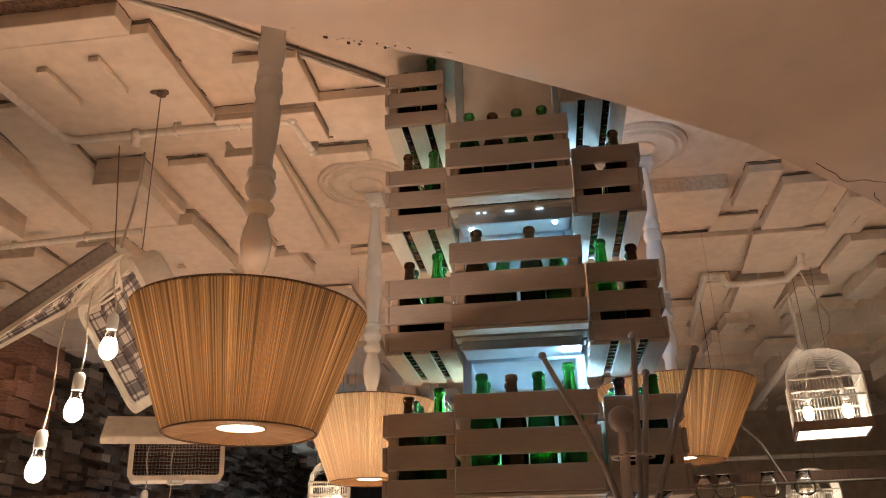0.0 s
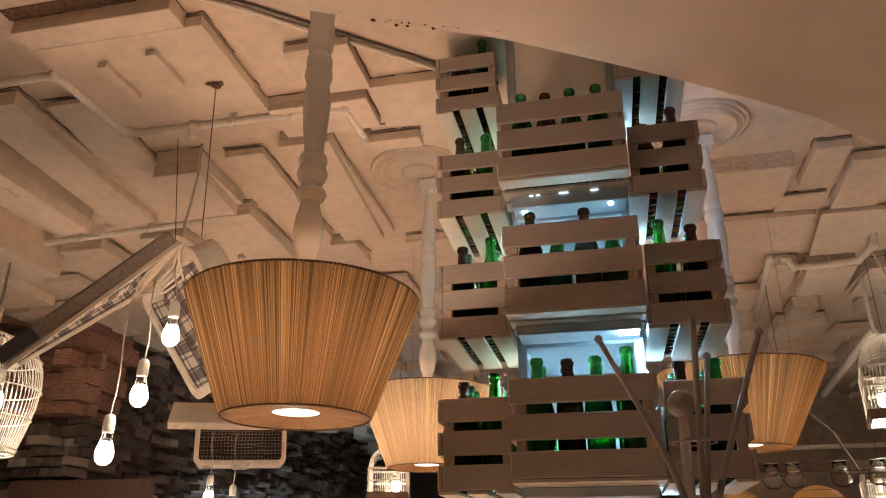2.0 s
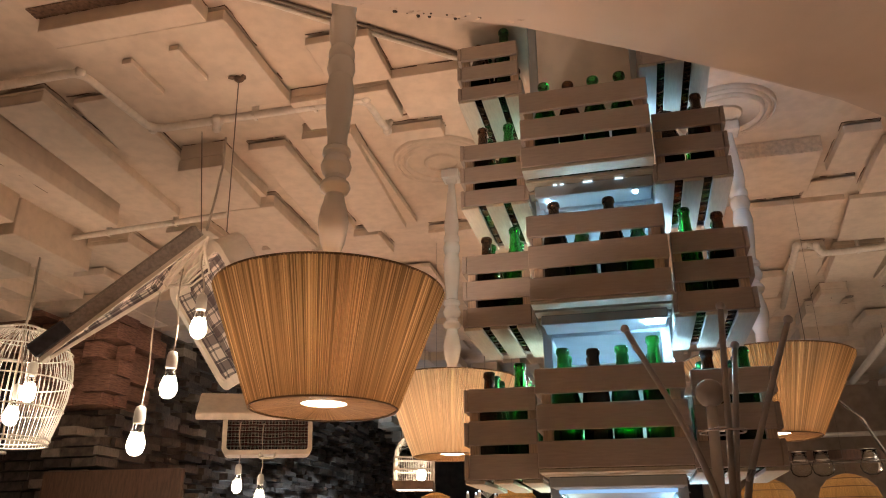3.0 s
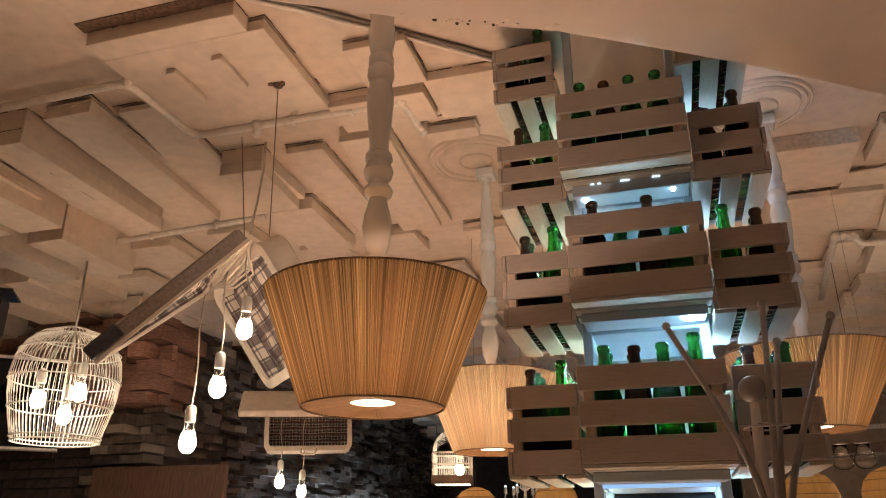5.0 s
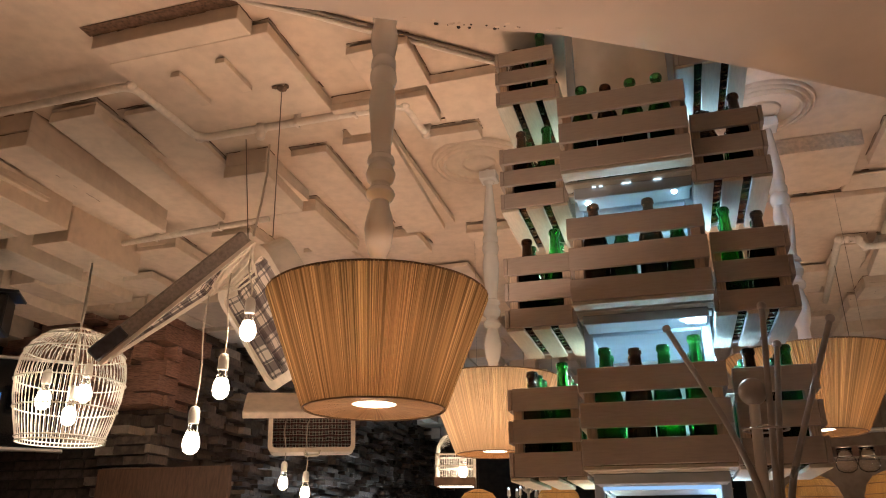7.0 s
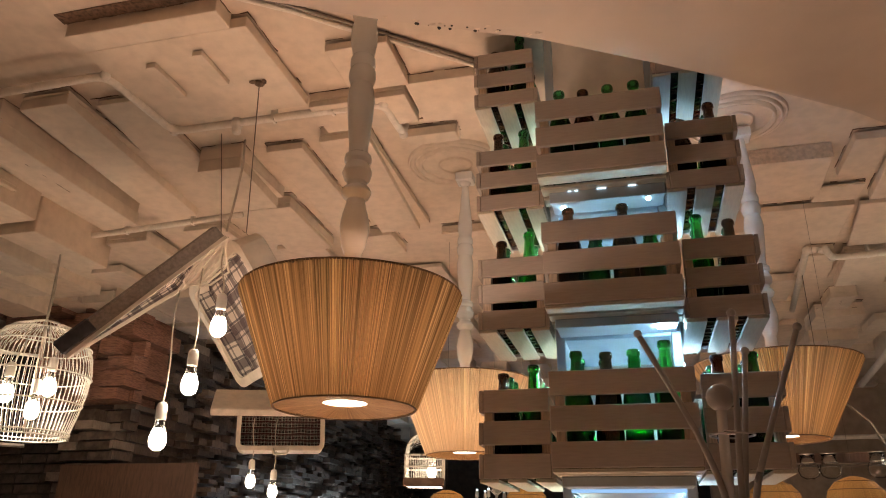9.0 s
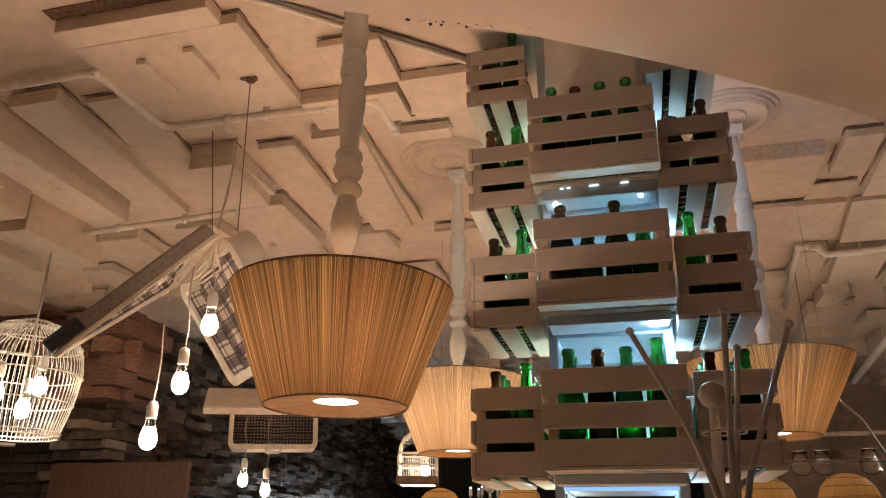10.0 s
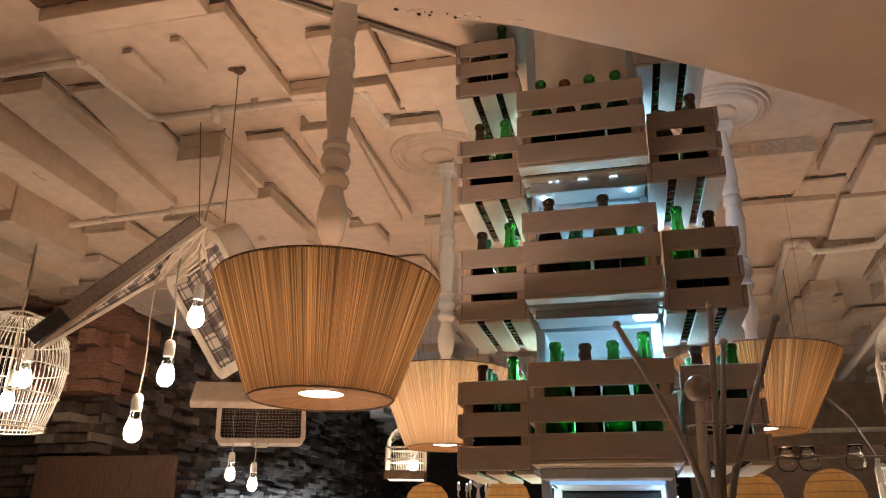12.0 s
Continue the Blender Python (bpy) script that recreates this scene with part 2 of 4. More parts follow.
def thing(name, m, label, category, group=""):
    ob = new(name)
    ob.empty_display_size = 0.05
    ob.matrix_basis = m
    return tagged(ob, label, category, group)


def add_box(bm, x0, x1, y0, y1, z0, z1, bevel=0.0):
    """A box, its edges rounded off by bevel."""
    vs = [bm.verts.new((x, y, z)) for x in (x0, x1) for y in (y0, y1) for z in (z0, z1)]
    quads = ((0, 1, 3, 2), (4, 6, 7, 5), (0, 4, 5, 1), (2, 3, 7, 6), (0, 2, 6, 4), (1, 5, 7, 3))
    fs = [bm.faces.new([vs[i] for i in q]) for q in quads]
    if bevel:
        edges = list({e for f in fs for e in f.edges})
        bmesh.ops.bevel(bm, geom=edges, offset=bevel, segments=1, affect="EDGES")
    return bm


def box(x0, x1, y0, y1, z0, z1, bevel=0.0):
    return add_box(bmesh.new(), x0, x1, y0, y1, z0, z1, bevel)


def lathe(profile, segs=32, uv=False, bm=None, closed=False):
    """Turns rows of (radius, height) round z."""
    bm = bm or bmesh.new()
    layer = bm.loops.layers.uv.new("UVMap") if uv else None
    rings = [[bm.verts.new((r * math.cos(2 * math.pi * k / segs), r * math.sin(2 * math.pi * k / segs), z)) for k in range(segs)] if r > 1e-6 else [bm.verts.new((0, 0, z))] for r, z in profile]
    pairs = list(zip(range(len(rings)), range(1, len(rings)))) + ([(len(rings) - 1, 0)] if closed else [])
    for a, b in pairs:
        for k in range(segs):
            j = (k + 1) % segs
            ra, rb = rings[a], rings[b]
            if len(ra) == 1 and len(rb) == 1:
                continue
            if len(ra) == 1:
                f = bm.faces.new((ra[0], rb[j], rb[k]))
            elif len(rb) == 1:
                f = bm.faces.new((ra[k], ra[j], rb[0]))
            else:
                f = bm.faces.new((ra[k], ra[j], rb[j], rb[k]))
            if uv:
                for loop in f.loops:
                    x, y, z = loop.vert.co
                    u = (k if (loop.vert in (ra[k] if len(ra) > 1 else ra[0], rb[k] if len(rb) > 1 else rb[0])) else k + 1) / segs
                    loop[layer].uv = (u, z)
    return bm


def tube(points, r, segs=8, bm=None, loop=False, r_end=None):
    """A round bar along a line of points."""
    bm = bm or bmesh.new()
    pts = [Vector(p) for p in points]
    n = len(pts)
    rings = []
    for i, p in enumerate(pts):
        a = pts[(i - 1) % n] if (loop or i) else p
        b = pts[(i + 1) % n] if (loop or i < n - 1) else p
        d = (b - a).normalized()
        side = d.cross(Vector((0, 0, 1)) if abs(d.z) < 0.9 else Vector((1, 0, 0))).normalized()
        up = side.cross(d)
        rr = r if r_end is None else r + (r_end - r) * i / (n - 1)
        rings.append([bm.verts.new(p + rr * (math.cos(2 * math.pi * k / segs) * side + math.sin(2 * math.pi * k / segs) * up)) for k in range(segs)])
    for i in range(n if loop else n - 1):
        ra, rb = rings[i], rings[(i + 1) % n]
        for k in range(segs):
            bm.faces.new((ra[k], ra[(k + 1) % segs], rb[(k + 1) % segs], rb[k]))
    if not loop:
        bm.faces.new(rings[0][::-1])
        bm.faces.new(rings[-1])
    return bm


def hoop(r, z, thick, segs=40, bm=None):
    return tube([(r * math.cos(2 * math.pi * k / segs), r * math.sin(2 * math.pi * k / segs), z) for k in range(segs)], thick, 6, bm, True)


def ball(r, centre=(0, 0, 0), bm=None, u=16, v=10):
    bm = bm or bmesh.new()
    bmesh.ops.create_uvsphere(bm, u_segments=u, v_segments=v, radius=r, matrix=Matrix.Translation(centre))
    return bm


# ---- the shell of the room ----
CEIL = 2.79
# Floor is unseen: pale near to bounce light, dark beyond to cut it.
tagged(mesh_object("floor", box(-5, 5, -4, 3.7, -0.1, 0), M_FLOOR), "pale board floor", "floor", kind="structure")
tagged(mesh_object("floor_far", box(-5, 5, 3.7, 11, -0.1, 0), M_PANEL), "unseen far floor, browned to cut bounce light", "floor", kind="structure")
tagged(mesh_object("ceiling", box(-5, 5, -4, 11, CEIL, CEIL + 0.2), M_CEIL), "cream painted ceiling with box relief", "ceiling", kind="structure")
tagged(mesh_object("wall_south", box(-5.15, 5.15, -4.15, -4, 0, CEIL + 0.2), M_WALL), "plain cream wall", "wall", kind="structure")
tagged(mesh_object("wall_east", box(5, 5.15, -4, 11, 0, CEIL + 0.2), M_WALL), "plain cream wall", "wall", kind="structure")
tagged(mesh_object("wall_north", box(-5.15, 5.15, 11, 11.15, 0, CEIL + 0.2), M_DARK), "dark plaster wall at the far end", "wall", kind="structure")
tagged(mesh_object("wall_north_bay", box(0.6, 5, 7.9, 8.05, 0, CEIL), M_WALL_DIM), "cream wall behind the far lamps, colour dimmed", "wall", kind="structure")
tagged(mesh_object("wall_west", box(-5.15, -5, -4, 4.15, 0, CEIL + 0.2), M_DARK), "dark plaster wall behind the screen", "wall", kind="structure")
west_wall = tagged(mesh_object("wall_west_blocks", box(-3.7, -3.3, 4.2, 11, 0, CEIL), M_DARK), "wall clad in dark staggered wood blocks", "wall", kind="structure")
pier = tagged(mesh_object("wall_west_pier", box(-5, -3.3, 4.2, 4.5, 0, CEIL), M_DARK), "end of the block wall with brown planks", "wall", kind="structure")


# the lowered smooth soffit over the camera, its edge a shallow curve
def soffit():
    edge = [(-3.2, -0.35), (-1.6, 0.58), (-0.7, 1.09), (-0.465, 1.215), (-0.147, 1.36), (0.085, 1.5), (0.26, 1.61), (0.58, 1.83), (0.71, 1.945), (1.09, 2.29), (1.5, 2.75), (1.9, 3.3)]
    bm = bmesh.new()
    zs = (2.33, CEIL)
    outline = edge + [(4.9, 3.3), (4.9, -3.9), (-3.2, -3.9)]
    low = [bm.verts.new((x, y, zs[0])) for x, y in outline]
    high = [bm.verts.new((x, y, zs[1] - 0.003)) for x, y in outline]
    bm.faces.new(low)
    bm.faces.new(high[::-1])
    n = len(outline)
    for i in range(n):
        bm.faces.new((low[i], high[i], high[(i + 1) % n], low[(i + 1) % n]))
    bmesh.ops.recalc_face_normals(bm, faces=bm.faces)
    ob = tagged(mesh_object("ceiling_soffit", bm, M_SOFFIT), "smooth satin cream soffit with a chipped curved edge", "ceiling", kind="structure")
    strip = bmesh.new()
    rng = random.Random(4)
    for k in range(22):
        a, b = Vector(edge[3]), Vector(edge[4])
        p = a.lerp(b, rng.random() * 1.1)
        s = 0.002 + rng.random() * 0.004
        bmesh.ops.create_icosphere(strip, subdivisions=1, radius=s, matrix=Matrix.Translation((p.x, p.y - 0.006 - rng.random() * 0.02, 2.331)) @ Matrix.Diagonal((1.6, 1, 0.5, 1)))
    part("chips", strip, M_CEIL_ROUGH, ob, "flaked plaster along the soffit edge")
    for line in ([(0.8, 1.975), (0.842, 2.02), (0.877, 2.051), (0.9, 2.085), (0.927, 2.107), (0.971, 2.101), (1.01, 2.12), (1.08, 2.14)], [(1.03, 2.19), (1.045, 2.225), (1.075, 2.26)]):
        part("crack", tube([(x, y, 2.3305) for x, y in line], 0.0016, 5), M_DARK, ob, "hairline crack")
    pits = bmesh.new()
    for k in range(14):
        x, y = -0.37 + rng.uniform(-0.03, 0.15), 0.0
        y = 1.256 + (x + 0.37) * 0.36 + rng.uniform(-0.004, 0.01)
        ball(rng.uniform(0.002, 0.005), (x, y, 2.331), pits, 6, 4)
    part("pits", pits, M_DARK, ob, "small holes in the plaster")
    return ob


soffit()


# boxes of the relief: x from, x to, y from, y to, underside, sideways drift of the far end
NEAR_BOXES = [(-2.3, -2.14, 1.845, 2.69, 2.645, -0.02), (-2.05, -1.85, 1.838, 2.8, 2.718, -0.078), (-1.835, -1.62, 1.925, 2.86, 2.754, -0.07), (-1.636, -1.445, 2.335, 2.72, 2.675, -0.03), (-1.62, -1.1, 1.545, 1.6275, 2.738, 0), (-1.62, -1.047, 1.628, 2.076, 2.7385, 0), (-1.045, -0.69, 2.078, 2.26, 2.73, 0), (-0.873, -0.665, 1.812, 2.05, 2.748, 0), (-0.68, -0.44, 2.05, 2.3, 2.75, 0), (-0.78, -0.58, 2.37, 2.44, 2.74, 0), (-1.365, -1.2, 2.365, 3.2, 2.745, -0.02)]
MID_BOXES = [(-1.69, -1.455, 2.8, 3.32, 2.713, -0.012), (-1.1, -0.905, 2.3, 3.2, 2.722, -0.055), (-1.25, -1.12, 3.25, 3.5, 2.73, 0), (-2.75, -2.555, 1.95, 2.39, 2.72, -0.01), (-2.85, -2.675, 2.42, 2.93, 2.708, -0.02), (-2.53, -2.36, 1.9, 2.66, 2.755, -0.02), (-2.58, -2.34, 3.0, 3.5, 2.71, -0.02), (-2.12, -1.9, 2.98, 3.4, 2.73, 0), (-0.6, -0.3, 3.2, 3.7, 2.74, 0), (-0.88, -0.66, 3.3, 3.7, 2.73, 0)]
EAST_BOXES = [(0.497, 0.812, 2.866, 3.235, 2.722, 0.01), (0.873, 1.005, 2.785, 3.1, 2.742, 0), (1.035, 1.22, 2.9, 3.352, 2.736, 0.02), (1.36, 1.52, 3.1, 3.5, 2.75, 0.02), (0.6, 1.015, 3.42, 3.86, 2.748, 0.01), (1.085, 1.47, 3.44, 3.97, 2.755, 0.02), (0.91, 1.05, 4.0, 4.39, 2.725, 0.03), (1.095, 1.34, 4.02, 4.48, 2.702, 0.04), (1.39, 1.56, 4.02, 4.5, 2.68, 0.02), (1.17, 1.32, 4.74, 5.0, 2.715, 0), (1.14, 1.43, 5.06, 5.4, 2.69, 0), (1.56, 1.85, 4.5, 4.95, 2.69, 0), (0.83, 1.02, 3.24, 3.4, 2.765, 0), (1.5, 1.7, 3.52, 3.95, 2.72, 0)]


def relief():
    rng = random.Random(11)
    bm, rough = bmesh.new(), bmesh.new()
    taken = []
    for n, (x0, x1, y0, y1, z, lean) in enumerate(NEAR_BOXES + MID_BOXES + EAST_BOXES):
        if n == len(NEAR_BOXES) + len(MID_BOXES):
            add_box(rough, x0, x1, y0, y0 + 0.004, z, CEIL - 0.002, 0.0)
            y0 += 0.005
        first = len(bm.verts)
        # boards laid one under the other, with open dark joints between them and to the ceiling
        mid = z + (CEIL - z) * (0.45, 0.6, 0.3)[n % 3]
        if CEIL - z > 0.06:
            add_box(bm, x0, x1, y0, y1, z, mid - 0.004, 0.0025)
            add_box(bm, x0 + 0.004, x1 - 0.004, y0 + 0.004, y1 - 0.004, mid - 0.0045, CEIL - 0.02, 0.0)
            add_box(bm, x0 + 0.001, x1 - 0.002, y0 + 0.001, y1 - 0.002, mid, CEIL + (0.01 if n % 3 == 0 else -0.016), 0.0025)
        else:
            add_box(bm, x0, x1, y0, y1, z, CEIL + (0.01 if n % 4 == 0 else -0.014), 0.0025)
        bm.verts.ensure_lookup_table()
        for v in bm.verts[first:]:
            v.co.x += lean * (v.co.y - y0) / (y1 - y0)
        taken.append((x0, x1, y0, y1))
    # the rest of the patchwork, in loose rows
    y = 3.35
    while y < 10.5:
        d = rng.uniform(0.28, 0.6)
        x = -4.9 if y < 4.1 else -3.3
        while x < 4.8:
            w = rng.uniform(0.12, 0.4)
            a = (x + 0.01, min(x + w, 4.9), y + rng.uniform(0, 0.12), y + d)
            free = all(a[1] < t[0] or a[0] > t[1] or a[3] < t[2] or a[2] > t[3] for t in taken)
            keep_off = math.hypot((a[0] + a[1]) / 2 + 0.67, (a[2] + a[3]) / 2 - 2.7) > 0.45
            if free and keep_off and rng.random() < 0.72:
                add_box(bm, *a, CEIL - rng.choice((0.04, 0.06, 0.09, 0.13, 0.17)), CEIL + rng.choice((0.01, -0.016)), 0.003)
            x += w + rng.choice((0.0, 0.02, 0.1, 0.2))
        y += d + 0.02
    y = 0.4
    while y < 3.3:
        d = rng.uniform(0.3, 0.7)
        x = -4.9
        while x < -2.8:
            w = rng.uniform(0.12, 0.3)
            if rng.random() < 0.75:
                add_box(bm, x, x + w, y, y + d - 0.03, CEIL - rng.choice((0.06, 0.1, 0.14, 0.18)), CEIL + rng.choice((0.01, -0.016)), 0.003)
            x += w + rng.choice((0.02, 0.06, 0.15))
        y += d
    # slots and thin boards on the near plates
    for x1, y0, y1 in ((-1.417, 1.720, 1.902), (-1.235, 1.697, 1.868)):
        add_box(bm, x1 - 0.035, x1, y0, y1, 2.716, 2.7355, 0.002)
    ob = tagged(mesh_object("ceiling_relief", bm, M_CEIL), "cream painted boxes and beams fixed under the ceiling", "ceiling", kind="structure")
    part("end_grain", rough, M_CEIL_ROUGH, ob, "rough plastered box face")
    # open joints where the boards meet each other and the ceiling
    joints = bmesh.new()

    def joint(a, b, r):
        a, b = Vector(a), Vector(b)
        n = max(3, int((b - a).length / 0.03))
        pts = [a.lerp(b, k / n) + Vector([rng.uniform(-0.0016, 0.0016) for _ in range(3)]) for k in range(n + 1)]
        rings = [(p, r * rng.uniform(0.25, 1.3)) for p in pts]
        for (p, s), (q, e) in zip(rings, rings[1:]):
            if rng.random() < 0.85:
                tube([p, q], s, 5, joints, r_end=e)

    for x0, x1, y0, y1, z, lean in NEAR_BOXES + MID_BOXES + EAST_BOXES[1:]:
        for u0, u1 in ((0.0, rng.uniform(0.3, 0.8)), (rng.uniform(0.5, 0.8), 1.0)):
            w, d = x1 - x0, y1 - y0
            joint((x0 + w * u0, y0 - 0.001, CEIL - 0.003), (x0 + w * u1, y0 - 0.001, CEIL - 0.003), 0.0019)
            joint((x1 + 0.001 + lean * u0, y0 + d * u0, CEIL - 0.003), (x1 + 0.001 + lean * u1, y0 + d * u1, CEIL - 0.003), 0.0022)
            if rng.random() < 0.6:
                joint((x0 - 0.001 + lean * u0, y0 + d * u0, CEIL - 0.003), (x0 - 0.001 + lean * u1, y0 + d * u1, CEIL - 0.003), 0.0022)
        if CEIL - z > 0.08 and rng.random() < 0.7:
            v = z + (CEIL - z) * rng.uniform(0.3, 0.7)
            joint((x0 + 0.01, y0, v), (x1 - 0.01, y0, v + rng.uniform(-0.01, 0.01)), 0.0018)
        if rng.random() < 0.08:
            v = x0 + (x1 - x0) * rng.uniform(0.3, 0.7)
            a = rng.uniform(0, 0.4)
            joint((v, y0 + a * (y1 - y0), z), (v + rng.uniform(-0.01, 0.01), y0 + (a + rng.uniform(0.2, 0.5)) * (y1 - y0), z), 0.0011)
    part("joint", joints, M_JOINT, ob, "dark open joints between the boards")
    # hollows where plaster has broken away
    hollows = bmesh.new()
    for x, y, w, d in ((-1.5, 2.2, 0.07, 0.02), (-0.74, 2.33, 0.09, 0.02), (-2.45, 2.72, 0.12, 0.05), (-2.36, 2.8, 0.09, 0.04), (-1.0, 3.22, 0.05, 0.03), (-2.0, 2.75, 0.06, 0.03), (-1.12, 1.92, 0.022, 0.014), (-1.85, 2.9, 0.05, 0.02), (-2.3, 2.75, 0.06, 0.025), (-0.72, 2.33, 0.05, 0.015)):
        for k in range(4):
            bmesh.ops.create_icosphere(hollows, subdivisions=1, radius=1, matrix=Matrix.Translation((x + rng.uniform(-0.5, 0.5) * w, y + rng.uniform(-0.5, 0.5) * d, CEIL)) @ Matrix.Diagonal((w * rng.uniform(0.2, 0.5), d * rng.uniform(0.3, 0.6), 0.003, 1)))
    for k in range(7):
        bmesh.ops.create_icosphere(hollows, subdivisions=1, radius=1, matrix=Matrix.Translation((-1.145 + rng.uniform(-0.022, 0.022), 1.904 + rng.uniform(-0.01, 0.01), 2.735)) @ Matrix.Diagonal((rng.uniform(0.008, 0.018), rng.uniform(0.006, 0.012), 0.003, 1)))
    # flat dark strip painted for the shade in the soffit step
    part("gap", box(-1.63, -1.1, 1.497, 1.543, CEIL - 0.004, CEIL - 0.001), M_JOINT, ob, "dark strip put in for the shade beside the near plate")
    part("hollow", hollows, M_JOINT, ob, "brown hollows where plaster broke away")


relief()


def medallion(x, y, r):
    ob = thing("ceiling_medallion", pose(x, y, CEIL), "round cream plaster ceiling rose with raised rings", "ceiling rose", "ceiling roses")
    part("disc", lathe([(0, 0), (0, -0.012), (r * 0.4, -0.012), (r * 0.66, -0.01), (r * 0.95, -0.008), (r, -0.003), (r, 0)], 48), M_CEIL, ob, smooth=True)
    for a, w, h in ((0.34, 0.035, 0.02), (0.74, 0.05, 0.026), (0.87, 0.04, 0.022), (0.97, 0.03, 0.016)):
        part("raised_ring", lathe([(r * (a - w), -0.004), (r * (a - w * 0.5), -h), (r * (a + w * 0.5), -h), (r * (a + w), -0.004)], 48), M_CEIL, ob, smooth=True)


medallion(-0.66, 2.7, 0.2)
medallion(0.43, 2.6, 0.185)


# ---- pipes ----
def bent(points, radius=0.05):
    """Rounds the corners of a line of points."""
    pts = [Vector(p) for p in points]
    out = [pts[0]]
    for a, b, c in zip(pts, pts[1:], pts[2:]):
        u, w = (a - b).normalized(), (c - b).normalized()
        for k in range(5):
            s = k / 4
            out.append((b + u * radius) * (1 - s) ** 2 + b * 2 * s * (1 - s) + (b + w * radius) * s**2)
    return out + [pts[-1]]


def pipe(points, r, clips=(), outlets=()):
    ob = thing("ceiling_pipe", Matrix(), "cream painted steel pipe clipped under the ceiling", "pipe", "ceiling pipes")
    part("run", tube(bent(points), r, 12), M_PIPE, ob, smooth=True)
    for x, y, z in clips:
        part("pipe_clip", box(x - 0.006, x + 0.006, y - 0.014, y + 0.018, z - 0.016, CEIL, 0.002), M_PIPE, ob)
    for x, y, z in outlets:
        part("outlet", lathe([(0, -0.045), (0.013, -0.045), (0.016, -0.04), (0.016, -0.012), (0.022, -0.01), (0.022, 0.012), (0, 0.016)], 14), M_PIPE, ob, "round outlet for a lamp lead", True).location = (x, y, z)
    for p in points[1:-1]:
        part("elbow", ball(r * 1.2, p), M_PIPE, ob, smooth=True)
    return ob


pipe([(-4.9, 1.775, 2.735), (-1.625, 1.745, 2.735), (-1.61, 2.12, 2.735), (-0.78, 2.12, 2.735), (-0.775, 2.34, 2.735), (-0.775, 2.36, CEIL)], 0.0145, ((-2.58, 1.755, 2.735), (-1.2, 2.12, 2.735), (-0.97, 2.12, 2.735)), ((-1.346, 2.12, 2.735),))
pipe([(-4.9, 2.99, 2.735), (-2.82, 2.95, 2.735), (-1.735, 2.87, 2.735)], 0.0145, ((-3.1, 2.955, 2.735), (-2.4, 2.92, 2.735), (-2.01, 2.89, 2.735)), ((-2.925, 2.955, 2.735),))
pipe([(0.987, 4.95, 2.712), (0.883, 3.87, 2.712), (0.976, 3.885, 2.712), (1.031, 4.015, 2.712), (1.332, 3.98, 2.712), (1.345, 3.77, 2.712), (1.345, 3.72, CEIL)], 0.017, ((1.2, 4.0, 2.712),))
pipe([(1.542, 5.876, 2.4), (1.401, 4.206, 2.4)], 0.022, ((1.401, 4.206, 2.4),))
pipe([(1.1, 7.2, 2.2), (3.2, 7.1, 2.2)], 0.02, ((1.2, 7.195, 2.2), (3.1, 7.105, 2.2)))


def cable(name, points, r, mat, label):
    return tagged(mesh_object(name, tube(points, r, 6), mat, True), label, "cable", "cables")


# This dark tube stands in for the shaded gap beside the pale cable.
cable("ceiling_cable", [(-1.48, 1.17, 2.782), (-1.03, 1.533, 2.782), (-0.908, 1.62, 2.782), (-0.8, 1.71, 2.782), (-0.68, 1.807, 2.782), (-0.57, 1.898, 2.782), (-0.46, 1.99, 2.782), (-0.3, 2.125, 2.782)], 0.007, M_WIRE, "dark line laid for the shaded gap along the soffit edge")
cable("ceiling_cable", [(-1.48, 1.2, 2.781), (-1.03, 1.562, 2.781), (-0.908, 1.648, 2.781), (-0.8, 1.745, 2.781), (-0.68, 1.836, 2.781), (-0.57, 1.927, 2.781), (-0.46, 2.02, 2.781), (-0.3, 2.155, 2.781)], 0.008, M_PIPE, "cream painted cable strung along the soffit edge")


cable("ceiling_cable", [(-3.145, 2.687, 2.780), (-3.156, 2.852, 2.780), (-3.161, 3.015, 2.780), (-3.149, 3.216, 2.780), (-3.171, 3.412, 2.780)], 0.005, M_WIRE, "thin dark cable sagging under the ceiling")
cable("lamp_cable", [(1.32, 3.74, 2.77), (1.36, 3.86, 2.72), (1.43, 3.95, 2.62), (1.5, 3.98, 2.5), (1.49, 3.99, 2.42), (1.42, 4.0, 2.34)], 0.0045, M_CORD, "pale looped cable feeding the cage lamp")


